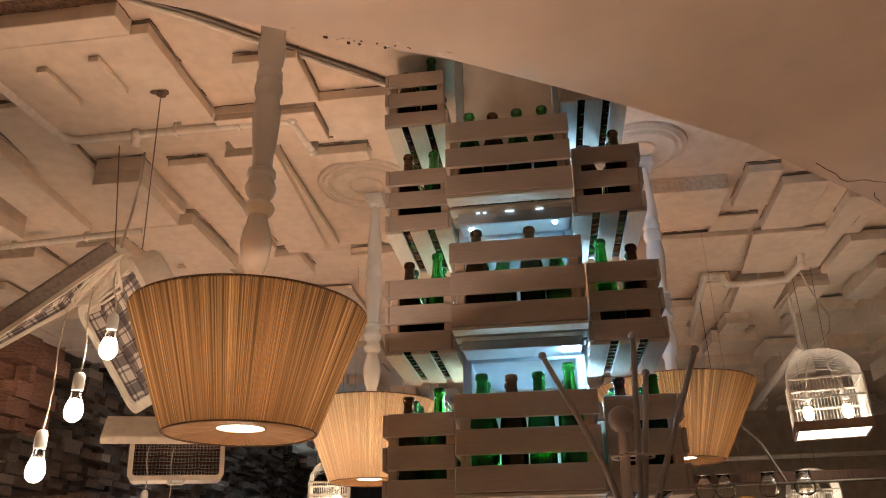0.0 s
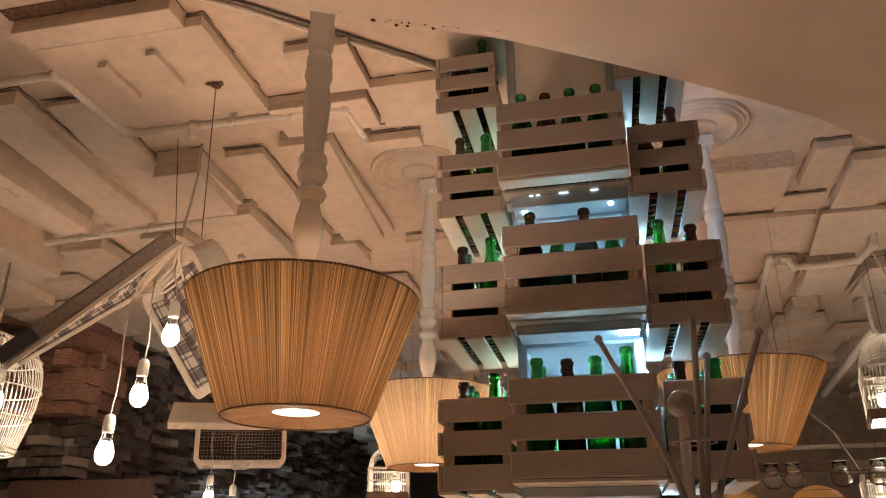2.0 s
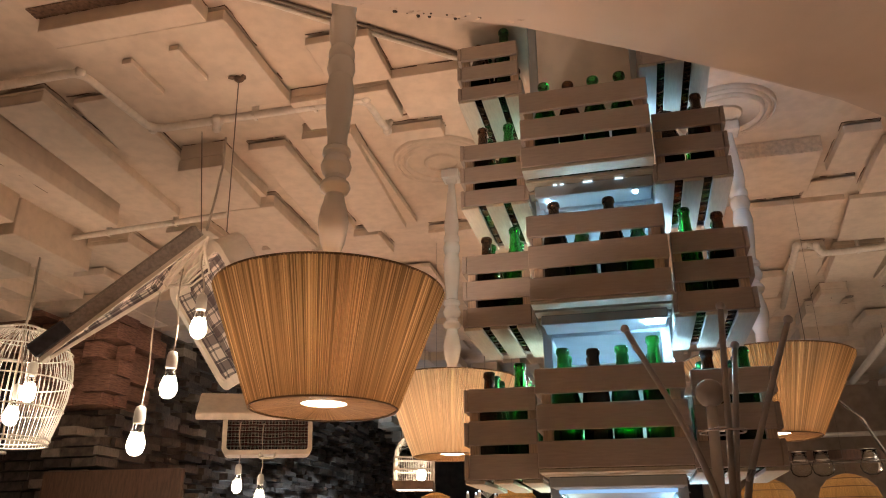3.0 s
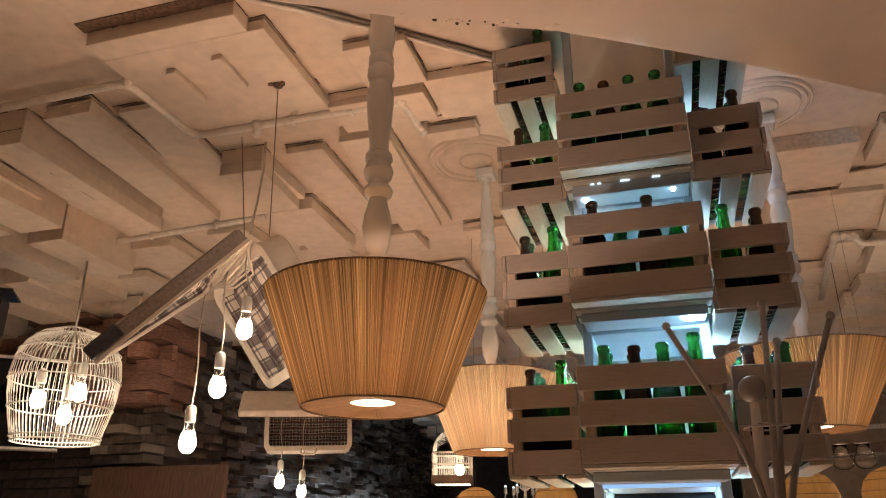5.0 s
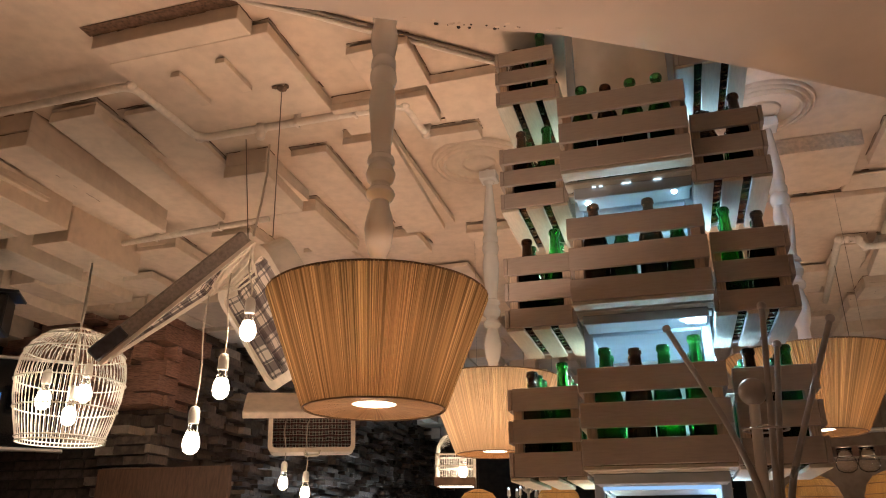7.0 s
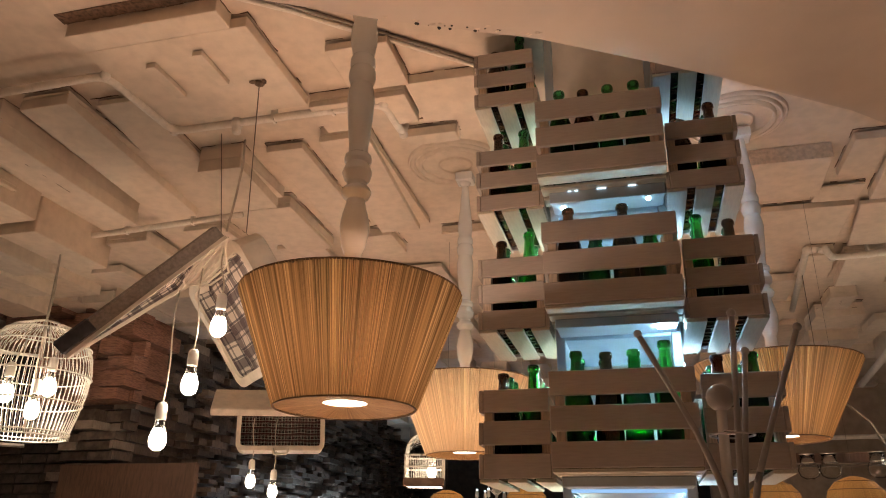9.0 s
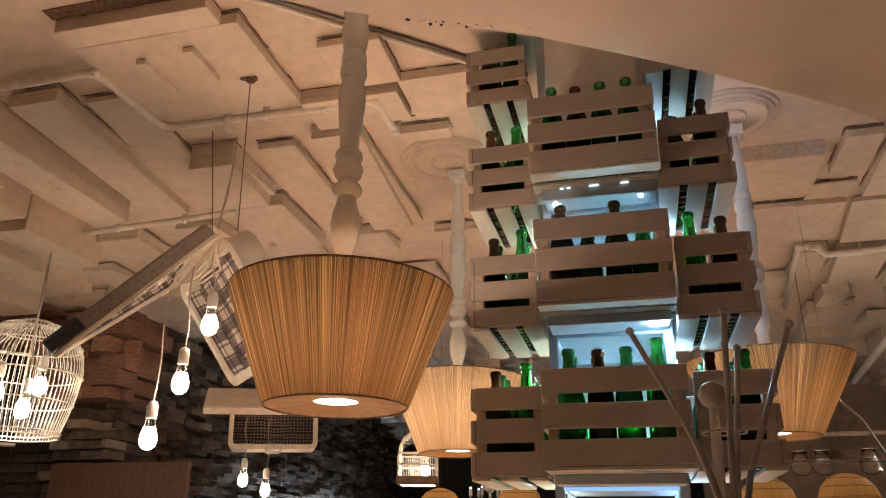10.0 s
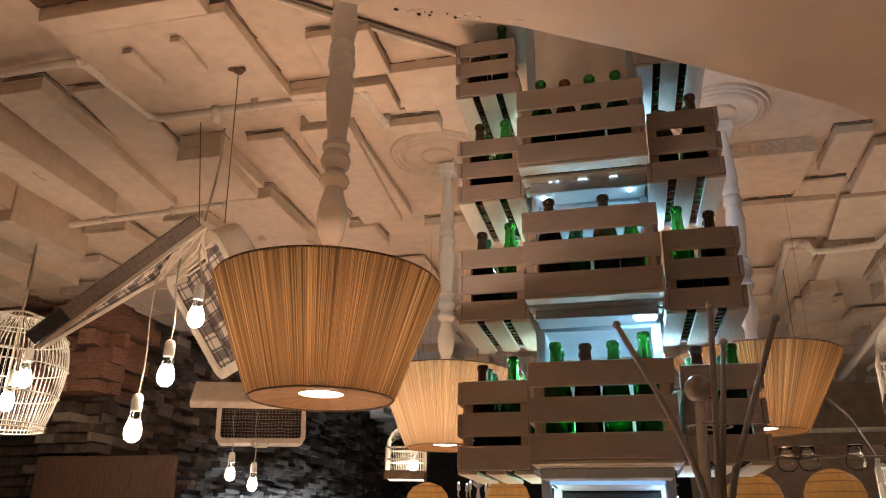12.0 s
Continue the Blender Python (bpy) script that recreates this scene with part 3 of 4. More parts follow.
# ---- the tower of bottle crates ----
def crate(m, w, d, h, label, open_side):
    """A slatted crate, its long side along x, its base at z = 0; the side that leans on the column keeps one slat."""
    ob = thing("bottle_crate", m, label, "crate", "crates of the bottle tower")
    t, gap = 0.011, 0.023
    sh = (h - 2 * gap) / 3
    rng = random.Random(round(h * 1000 + w * 77 + m.translation.x * 100 + m.translation.z * 1000))
    for k in range(3):
        z = k * (sh + gap)
        for side in (-1, 1):
            j = rng.uniform(-0.002, 0.002)
            y = side * d / 2
            if side != open_side or k == 0:
                ob_s = part("slat", box(-w / 2, w / 2, -t / 2, t / 2, 0, sh + j, 0.0015), M_CRATE, ob)
                ob_s.location = (rng.uniform(-0.002, 0.002), y - side * t / 2, z)
                ob_s.rotation_euler = (0, rng.uniform(-0.004, 0.004), 0)
            e = part("end_slat", box(-(d / 2 - t - 0.001), d / 2 - t - 0.001, -t / 2, t / 2, 0, sh + j, 0.0015), M_CRATE, ob)
            e.location = (side * (w / 2 - t / 2), 0, z)
            e.rotation_euler = (0, 0, math.pi / 2)
    for sx in (-1, 1):
        for sy in (-1, 1):
            p = part("corner_post", box(-0.011, 0.011, -0.011, 0.011, 0.002, h - 0.004, 0.0015), M_CRATE_POST, ob)
            p.location = (sx * (w / 2 - t - 0.012), sy * (d / 2 - t - 0.012), 0)
    inner = d - 0.004
    bw = (inner - 2 * 0.021) / 3
    for k in range(3):
        b = part("floor_slat", box(-w / 2 + 0.001, w / 2 - 0.001, 0, bw, -0.009, 0, 0.0015), M_CRATE_FLOOR, ob)
        b.location = (0, -inner / 2 + k * (bw + 0.021), -0.001)
    return ob


def bottle_mesh(name, mat, height, r):
    """A thick-walled long-neck bottle with a rolled lip."""
    s = height / 0.25
    outer = [(0, 0.004), (r * 0.6, 0.001), (r * 0.93, 0.0), (r, 0.006), (r, 0.14 * s), (r * 0.94, 0.155 * s), (r * 0.7, 0.178 * s), (0.0155, 0.2 * s), (0.0128, 0.232 * s), (0.0132, 0.236 * s), (0.0158, 0.238 * s), (0.0158, 0.2455 * s), (0.0142, 0.25 * s), (0.0098, 0.25 * s)]
    inner = [(0.009, 0.24 * s), (0.0098, 0.2 * s), (r * 0.64, 0.174 * s), (r - 0.004, 0.15 * s), (r - 0.003, 0.012), (r * 0.6, 0.008), (0, 0.012)]
    bm = lathe(outer + inner, 18)
    bmesh.ops.recalc_face_normals(bm, faces=bm.faces)
    me = bpy.data.meshes.new(name)
    bm.to_mesh(me)
    bm.free()
    me.materials.append(mat)
    me.polygons.foreach_set("use_smooth", [True] * len(me.polygons))
    return me


BOTTLES = {"g": (bottle_mesh("green_bottle", M_GREEN, 0.272, 0.031), "empty dark green glass beer bottle in a slatted crate"), "l": (bottle_mesh("light_green_bottle", M_GREEN_LIGHT, 0.288, 0.032), "empty bright green glass bottle in a slatted crate"), "b": (bottle_mesh("brown_bottle", M_BROWN, 0.268, 0.031), "empty brown glass beer bottle in a slatted crate"), "s": (bottle_mesh("short_brown_bottle", M_BROWN, 0.225, 0.031), "short brown glass bottle low in its crate"), "t": (bottle_mesh("short_green_bottle", M_GREEN, 0.212, 0.031), "short green glass bottle low in its crate")}


def fill(m, w, d, front, back):
    rng = random.Random(front + back)
    for row, kinds in ((-1, front), (1, back)):
        for k, c in enumerate(kinds):
            if c == "-":
                continue
            me, label = BOTTLES[c]
            ob = new("bottle", me)
            step = (w - 0.055) / len(kinds)
            x = (k + 0.5 - len(kinds) / 2) * step + rng.uniform(-0.003, 0.003)
            y = row * (d / 4 - 0.008) + rng.uniform(-0.004, 0.004)
            ob.matrix_basis = m @ pose(x, y, 0.0005, 0, 0, rng.uniform(0, 360))
            tagged(ob, label, "bottle", "bottles in the crate tower")


FRONT = "grey-brown slatted wooden crate of bottles on the tower front"
SIDE = "grey-brown slatted wooden crate of bottles, end facing out"
# front crates: centre height of base, bottles
CW, CD = 0.325, 0.19
for z, x, front, back in ((1.462, -0.036, "gbgl", "gbgb"), (1.842, -0.038, "btbt", "stst"), (2.195, -0.045, "gbgg", "bggb")):
    m = pose(x, 1.735 + CD / 2, z)
    crate(m, CW, CD, 0.217, FRONT, 1)
    fill(m, CW, CD, front, back)
# crates on the two flanks, long side running back
for x, y0, z, h, front, back in ((-0.299, 1.877, 1.452, 0.217, "bggb", "lbgg"), (-0.299, 1.877, 1.828, 0.196, "bgbg", "lggb"), (-0.302, 1.877, 2.172, 0.188, "bgbb", "gbgg"), (-0.308, 1.877, 2.512, 0.183, "sbgb", "gbgb")):
    m = pose(x, y0 + CW / 2, z, 0, 0, 90)
    crate(m, CW, CD, h, SIDE, -1)
    fill(m, CW, CD, back, front)
for x, y0, z, h, front, back in ((0.226, 1.813, 1.462, 0.212, "gbgb", "bsgg"), (0.219, 1.813, 1.81, 0.202, "bggb", "lggb"), (0.209, 1.813, 2.155, 0.193, "bgbb", "sbgg"), (0.202, 1.813, 2.505, 0.185, "bbgb", "gbgb")):
    m = pose(x, y0 + CW / 2, z, 0, 0, 90)
    crate(m, CW, CD, h, SIDE, 1)
    fill(m, CW, CD, front, back)


def column():
    x0, x1, y0, y1 = -0.197, 0.118, 1.935, 2.27
    ob = thing("display_column", pose(0, 0, 0), "white lit display column that carries the bottle crates", "column")
    p = 0.024
    for x in (x0, x1 - p):
        for y in (y0, y1 - p):
            part("post", box(x, x + p, y, y + p, 0, CEIL, 0.002), M_FRAME, ob)
    for z in (1.425, 1.8, 2.155):
        part("shelf", box(x0 + p, x1 - p, y0 + 0.003, y1 - 0.003, z + 0.002, z + 0.02, 0.002), M_FRAME, ob)
    # lips that carry the front crates
    for z, h in ((1.452, 0.024), (1.832, 0.024), (2.185, 0.032)):
        part("rail", box(x0 + 0.01, x1 - 0.006, 1.832, 1.845, z - h, z - 0.0005, 0.002), M_FRAME, ob, "pale grey shelf rail")
        part("shelf_lip", box(x0 + 0.012, x1 - 0.008, 1.846, y0 - 0.0005, z - 0.022, z - 0.001, 0.002), M_FRAME, ob)
    part("back_panel", box(x0 + p, x1 - p, y1 - 0.014, y1 - 0.006, 1.45, CEIL, 0), M_COLUMN, ob)
    part("top_panel", box(x0 + p + 0.002, x1 - p - 0.002, y0 + 0.002, y0 + 0.012, 2.42, CEIL, 0), M_COLUMN, ob, "cream board with worn paint")
    for x in (x0 + 0.004, x1 - 0.01):
        part("side_panel", box(x, x + 0.006, y0 + p + 0.001, y1 - p - 0.001, 1.43, CEIL, 0), M_FRAME, ob)
    # black panel stands in for the unlit depth under the lowest shelf
    part("base_shade_panel", box(x0 + p, x1 - p, y1 - 0.014, y1 - 0.006, 0, 1.42, 0), M_BLACK, ob)
    part("led_panel", box(0.06, 0.104, 1.85, 1.874, 1.804, 1.8095, 0.001), M_LED, ob, "cool white light panel")
    part("led_panel", box(x0 + 0.026, x1 - 0.026, 1.88, 1.884, 1.418, 1.4265, 0.001), M_RAIL_GLOW, ob, "cool white light strip")
    # unseen strips added at the back of each bay, to shine through the bottles
    for z in (1.447, 1.822, 2.177):
        part("led_strip", box(x0 + 0.05, x1 - 0.05, y1 - 0.026, y1 - 0.016, z + 0.002, z + 0.012, 0), M_STRIP_BAY, ob, "cool light strip added unseen at the back of the bay")
    for x, y in ((-0.156, 1.886), (0.069, 1.872)):
        part("spotlight", lathe([(0, -0.006), (0.005, -0.006), (0.0065, 0), (0, 0)], 12), M_SPOT, ob, "small cool white spotlight").location = (x, y, 2.1625)
    for x, w in ((-0.133, 0.009), (-0.115, 0.009), (-0.049, 0.024), (0.03, 0.02)):
        part("led_dot", box(x - w / 2, x + w / 2, 1.828, 1.8315, 2.1812, 2.184, 0), M_DOT, ob, "cool white light dot")
    # cool strips on the column sides, below the flank crates
    for z in (1.42, 1.77, 2.12, 2.45):
        for x in (x0 - 0.004, x1 + 0.004):
            part("led_strip", box(x - 0.003, x + 0.003, y0 + 0.09, y1 - 0.03, z - 0.03, z - 0.02, 0), M_STRIP_WARM if x < x0 else M_STRIP, ob, "cool white light strip")


column()


# ---- pendant lamps on turned wooden stems ----
STEM = [(0.0195, 0.0), (0.027, 0.02), (0.031, 0.045), (0.034, 0.07), (0.03, 0.098), (0.024, 0.119), (0.021, 0.137), (0.03, 0.144), (0.0348, 0.156), (0.031, 0.166), (0.0232, 0.173), (0.0232, 0.183), (0.031, 0.191), (0.0352, 0.208), (0.03, 0.222), (0.0265, 0.231), (0.0332, 0.239), (0.0308, 0.252), (0.023, 0.258), (0.0229, 0.282), (0.0265, 0.313), (0.0295, 0.345), (0.0315, 0.376), (0.0335, 0.408), (0.03, 0.433), (0.0268, 0.449), (0.0302, 0.457), (0.0338, 0.472), (0.032, 0.49), (0.0272, 0.499), (0.0318, 0.508), (0.0305, 0.525), (0.026, 0.534), (0.0292, 0.549), (0.033, 0.575), (0.0338, 0.605), (0.029, 0.636), (0.032, 0.66)]
# the far lamps show the whole stem, which tapers to the ceiling
TALL_STEM = STEM[:33] + [(0.027, 0.55), (0.03, 0.565), (0.028, 0.6), (0.022, 0.66), (0.017, 0.72), (0.013, 0.765), (0.022, 0.775), (0.024, 0.785), (0.018, 0.795), (0.024, 0.8)]


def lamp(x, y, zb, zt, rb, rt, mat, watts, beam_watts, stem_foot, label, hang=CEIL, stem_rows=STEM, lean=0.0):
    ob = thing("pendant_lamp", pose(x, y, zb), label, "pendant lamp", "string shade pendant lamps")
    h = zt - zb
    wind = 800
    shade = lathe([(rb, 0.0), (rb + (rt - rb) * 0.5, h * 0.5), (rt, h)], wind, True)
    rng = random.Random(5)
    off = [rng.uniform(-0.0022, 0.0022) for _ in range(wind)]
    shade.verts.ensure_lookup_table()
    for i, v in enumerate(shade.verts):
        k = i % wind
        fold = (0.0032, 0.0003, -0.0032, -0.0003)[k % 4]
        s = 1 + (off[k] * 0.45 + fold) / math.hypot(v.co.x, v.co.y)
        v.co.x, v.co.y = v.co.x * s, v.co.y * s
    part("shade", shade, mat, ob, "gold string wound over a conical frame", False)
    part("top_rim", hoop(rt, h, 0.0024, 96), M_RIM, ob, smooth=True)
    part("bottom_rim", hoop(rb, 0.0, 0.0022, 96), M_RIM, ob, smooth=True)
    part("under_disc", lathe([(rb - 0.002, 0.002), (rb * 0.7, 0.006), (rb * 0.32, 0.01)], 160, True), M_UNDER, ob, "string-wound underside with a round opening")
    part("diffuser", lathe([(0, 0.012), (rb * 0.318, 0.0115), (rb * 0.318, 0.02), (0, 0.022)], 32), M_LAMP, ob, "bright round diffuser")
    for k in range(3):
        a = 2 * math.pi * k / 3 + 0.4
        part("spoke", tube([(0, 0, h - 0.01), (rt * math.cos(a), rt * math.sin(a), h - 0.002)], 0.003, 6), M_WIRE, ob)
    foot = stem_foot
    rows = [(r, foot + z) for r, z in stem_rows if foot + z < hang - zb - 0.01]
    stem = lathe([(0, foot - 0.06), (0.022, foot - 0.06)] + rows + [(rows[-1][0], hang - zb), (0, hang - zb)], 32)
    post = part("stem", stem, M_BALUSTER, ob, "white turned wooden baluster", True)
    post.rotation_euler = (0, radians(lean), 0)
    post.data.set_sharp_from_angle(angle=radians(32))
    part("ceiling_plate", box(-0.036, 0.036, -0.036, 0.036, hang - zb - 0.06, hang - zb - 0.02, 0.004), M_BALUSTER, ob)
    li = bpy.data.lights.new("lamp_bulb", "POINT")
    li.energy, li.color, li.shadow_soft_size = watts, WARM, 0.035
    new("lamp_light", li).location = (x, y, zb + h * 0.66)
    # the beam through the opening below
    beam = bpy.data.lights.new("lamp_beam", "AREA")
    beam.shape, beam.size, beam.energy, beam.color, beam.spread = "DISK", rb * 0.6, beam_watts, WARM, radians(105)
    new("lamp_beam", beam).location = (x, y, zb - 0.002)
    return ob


lamp(-0.59, 1.466, 1.56, 1.803, 0.147, 0.24, M_STRING, 5.5, 7, 0.34, "large brown-gold string lampshade on a white turned stem", lean=-0.45)
lamp(-0.638, 2.78, 1.608, 1.88, 0.142, 0.254, M_STRING_PALE, 3.2, 70, 0.34, "pale gold string lampshade below a ceiling rose", CEIL, TALL_STEM)
lamp(0.45, 2.665, 1.628, 1.872, 0.13, 0.264, M_STRING_AMBER, 1.4, 6, 0.34, "gold string lampshade hanging behind the bottle tower", CEIL, TALL_STEM)
# one more is added unseen behind the viewer, to light what faces this way
lamp(-0.3, -1.0, 1.56, 1.803, 0.147, 0.24, M_STRING, 1.0, 9, 0.34, "unseen brown-gold string lampshade added under the soffit", 2.335)


# ---- bare bulbs ----
def bulb(ob, x, y, z, mat, size=1.0, cord_to=None, cord_mat=None):
    """A lit pear bulb whose lowest point is at z; its socket above it, a cord to cord_to."""
    s = size
    glass = lathe([(0, 0), (0.012 * s, 0.002 * s), (0.024 * s, 0.012 * s), (0.03 * s, 0.03 * s), (0.029 * s, 0.048 * s), (0.024 * s, 0.066 * s), (0.012 * s, 0.074 * s), (0, 0.077 * s)], 20)
    part("bulb", glass, mat, ob, "lit warm pear-shaped bulb", True).location = (x, y, z)
    part("bulb_neck", lathe([(0.0238 * s, 0.0675 * s), (0.021 * s, 0.076 * s), (0.018 * s, 0.088 * s), (0.0165 * s, 0.1 * s), (0.0145 * s, 0.112 * s)], 16), M_NECK, ob, "clear glass neck", True).location = (x, y, z)
    part("socket", lathe([(0, 0.106 * s), (0.0185 * s, 0.106 * s), (0.02 * s, 0.112 * s), (0.02 * s, 0.15 * s), (0.016 * s, 0.165 * s), (0.008 * s, 0.17 * s), (0, 0.172 * s)], 16), M_SOCKET, ob, "white porcelain socket", True).location = (x, y, z)
    if cord_to:
        top = Vector((x, y, z + 0.17 * s))
        end = Vector(cord_to)
        pts = [top.lerp(end, k / 6) + Vector((0.006 * math.sin(k * 1.1), 0, 0)) * (1 if 0 < k < 6 else 0) for k in range(7)]
        part("cord", tube(pts, 0.0032 * s, 6), cord_mat or M_CORD, ob, smooth=True)


def rounded(x0, x1, y0, y1, r, n=5):
    """Corner points of a rectangle with round corners."""
    out = []
    for cx, cy, a in ((x1 - r, y0 + r, -90), (x1 - r, y1 - r, 0), (x0 + r, y1 - r, 90), (x0 + r, y0 + r, 180)):
        out += [(cx + r * math.cos(radians(a + 90 * k / n)), cy + r * math.sin(radians(a + 90 * k / n))) for k in range(n + 1)]
    return out


def ring_wall(bm, outer, inner, z0, z1):
    """A closed wall between two outlines."""
    rows = [[bm.verts.new((x, y, z)) for x, y in line] for line, z in ((outer, z0), (outer, z1), (inner, z1), (inner, z0))]
    n = len(outer)
    for a, b in zip(rows, rows[1:] + rows[:1]):
        for k in range(n):
            bm.faces.new((a[k], a[(k + 1) % n], b[(k + 1) % n], b[k]))


def tray(ob, origin, along, out, depth, lining, outer, name, r=0.022, warp=(0, 0, 0), corner=0.035, cap=None):
    """Half a suitcase: corner, hinge side, opening side; the walls rise by depth behind the opening; warp moves the far corner."""
    o, a, b, twist = Vector(origin), Vector(along), Vector(out), Vector(warp)
    n = a.cross(b).normalized()
    if n.z < 0 and abs(n.z) > 0.1:
        n = -n
    la, lb = a.length, b.length

    def settle(bm):
        for v in bm.verts:
            x, y, z = v.co
            v.co = o + a * (x / la) + b * (y / lb) + twist * (x * y / la / lb) + n * z
        bmesh.ops.recalc_face_normals(bm, faces=bm.faces)
        return bm

    t = 0.012
    shell = bmesh.new()
    c = corner
    ring_wall(shell, rounded(0, la, 0, lb, c), rounded(t, la - t, t, lb - t, c - t), 0.012, depth - 0.008)
    lid_out, lid_in = rounded(0, la, 0, lb, c), rounded(0.008, la - 0.008, 0.008, lb - 0.008, c - 0.008)
    low = [shell.verts.new((x, y, depth - 0.0075)) for x, y in lid_out]
    high = [shell.verts.new((x, y, depth)) for x, y in lid_in]
    shell.faces.new(low)
    shell.faces.new(high)
    for k in range(len(low)):
        shell.faces.new((low[k], low[(k + 1) % len(low)], high[(k + 1) % len(low)], high[k]))
    s = part(name, settle(shell), outer, ob)
    if cap:
        part("corner_cap", settle(add_box(bmesh.new(), -0.003, 0.09, lb - 0.115, lb + 0.003, 0.014, depth + 0.002, 0.006)), cap, s, "dark corner piece at the end of the lid")
    rim = bmesh.new()
    ring_wall(rim, rounded(-0.003, la + 0.003, -0.003, lb + 0.003, c), rounded(r, la - r, r, lb - r, c - 0.016), 0, 0.012)
    part("rim", settle(rim), M_CASE, s, "cream rim of the case half")
    cloth = bmesh.new()
    layer = cloth.loops.layers.uv.new("UVMap")
    g, i = 14, 0.016
    rows = [[cloth.verts.new((i + (la - 2 * i) * u / g, i + (lb - 2 * i) * v / g, depth - 0.022 + 0.006 * math.sin(u * 1.3 + v * 0.5) * math.sin(v * 0.9))) for v in range(g + 1)] for u in range(g + 1)]
    for u in range(g):
        for v in range(g):
            f = cloth.faces.new((rows[u][v], rows[u + 1][v], rows[u + 1][v + 1], rows[u][v + 1]))
            for loop, (du, dv) in zip(f.loops, ((0, 0), (1, 0), (1, 1), (0, 1))):
                loop[layer].uv = ((u + du) / g * la / 0.5, (v + dv) / g * lb / 0.5)
    for side in range(4):
        q4 = [(i, i), (la - i, i), (la - i, lb - i), (i, lb - i)]
        p, q = q4[side], q4[(side + 1) % 4]
        k = [cloth.verts.new((*p, 0.014)), cloth.verts.new((*q, 0.014)), cloth.verts.new((*q, depth - 0.02)), cloth.verts.new((*p, depth - 0.02))]
        f = cloth.faces.new(k)
        l = math.dist(p, q) / 0.5
        for loop, uv in zip(f.loops, ((0, 0), (l, 0), (l, depth * 2), (0, depth * 2))):
            loop[layer].uv = uv
    part("lining", settle(cloth), lining, s, "checked cloth lining")
    return s


def hanging_case():
    ob = thing("open_suitcase", Matrix(), "open old suitcase hung from the ceiling with a checked lining", "suitcase", "hanging suitcases")
    p2, p1 = Vector((-1.27, 2.04, 2.243)), Vector((-1.69, 2.43, 2.21))
    h = p1 - p2
    tray(ob, p2, h, (-0.325, -0.244, -0.453), 0.06, M_PLAID, M_CASE_DARK, "lid", 0.026, (0.05, 0.03, 0.146), 0.03, M_CASE_CAP)
    tray(ob, p2 + Vector((0.012, 0.012, 0)), h, (0.2, 0.145, -0.362), 0.1, M_PLAID, M_CASE, "body", 0.032, corner=0.05)
    for q, top in (((-1.36, 2.13, 2.3), (-1.5, 2.26, CEIL)), ((-1.22, 2.06, 2.26), (-1.145, 1.904, 2.73))):
        part("hanging_wire", tube([q, top], 0.0018, 5), M_WIRE, ob)
    part("hook_plate", lathe([(0, 0), (0.018, 0), (0.016, -0.006), (0.007, -0.012), (0, -0.012)], 10), M_JOINT, ob).location = (-1.145, 1.904, 2.734)
    part("lead", tube([(-1.32, 2.1, 2.29), (-1.318, 2.126, 2.43), (-1.326, 2.160, 2.58), (-1.346, 2.186, 2.7)], 0.004, 6), M_CORD, ob, smooth=True)
    for k in range(7):
        s = 0.015 * k
        a, b = p2.lerp(p1, 0.02 + s), p2.lerp(p1, 0.97 - s * 1.2)
        off = Vector((-0.02 - 0.012 * (k % 4), -0.012, -0.006 - 0.009 * k)) if k % 2 else Vector((0.02 + 0.008 * k, 0.012, -0.01 - 0.008 * k))
        part("bundled_cord", tube([a, a.lerp(b, 0.3) + off, a.lerp(b, 0.7) + off * 0.8, b], 0.0042, 6), M_CASE, ob, smooth=True)
    return ob


hanging_case()
three = thing("bulb_cluster", Matrix(), "three lit bare bulbs on pale cords below the open suitcase", "bulb pendant", "bare bulbs")
bulb(three, -1.293, 2.081, 1.912, M_BULB, 0.86, (-1.33, 2.11, 2.21))
bulb(three, -1.347, 2.046, 1.72, M_BULB, 0.86, (-1.47, 2.217, 2.208))
bulb(three, -1.42, 2.03, 1.553, M_BULB, 0.86, (-1.663, 2.375, 2.19))


def far_case():
    ob = thing("open_suitcase", Matrix(), "cream open suitcase with dark tartan lining hung above two bulbs", "suitcase", "hanging suitcases")
    a, b = Vector((-2.19, 3.82, 2.07)), Vector((-1.76, 4.035, 2.085))
    tray(ob, a, b - a, (0.02, -0.01, -0.295), 0.14, M_TARTAN, M_CASE, "body")
    lid = bmesh.new()
    e = (b - a).normalized()
    f = Vector((0.1, -0.22, -0.15))
    f -= e * e.dot(f)
    o = a - 0.13 * e + Vector((0, 0, 0.02))
    t = Matrix((e, f.normalized(), e.cross(f).normalized())).transposed().to_4x4()
    t.translation = o
    add_box(lid, 0, 0.62, 0, f.length, -0.02, 0.02, 0.006)
    lid.transform(t)
    part("lid", lid, M_CASE, ob, "cream lid tipped forward")
    part("handle", tube(bent([(-1.99, 3.9, 1.79), (-1.985, 3.89, 1.757), (-1.915, 3.925, 1.76), (-1.915, 3.935, 1.79)], 0.012), 0.006, 8), M_CASE, ob, smooth=True)
    for x, y in ((-2.15, 3.86), (-1.82, 4.03)):
        part("hanging_wire", tube([(x, y, 2.02), (x + 0.02, y, CEIL)], 0.0018, 5), M_WIRE, ob)


far_case()
two = thing("bulb_cluster", Matrix(), "two lit bare bulbs on cords below the tartan-lined suitcase", "bulb pendant", "bare bulbs")
bulb(two, -2.094, 3.87, 1.575, M_BULB_DIM, 0.9, (-2.1, 3.86, 1.95))
bulb(two, -1.985, 3.925, 1.525, M_BULB_DIM, 0.9, (-1.99, 3.92, 1.95))


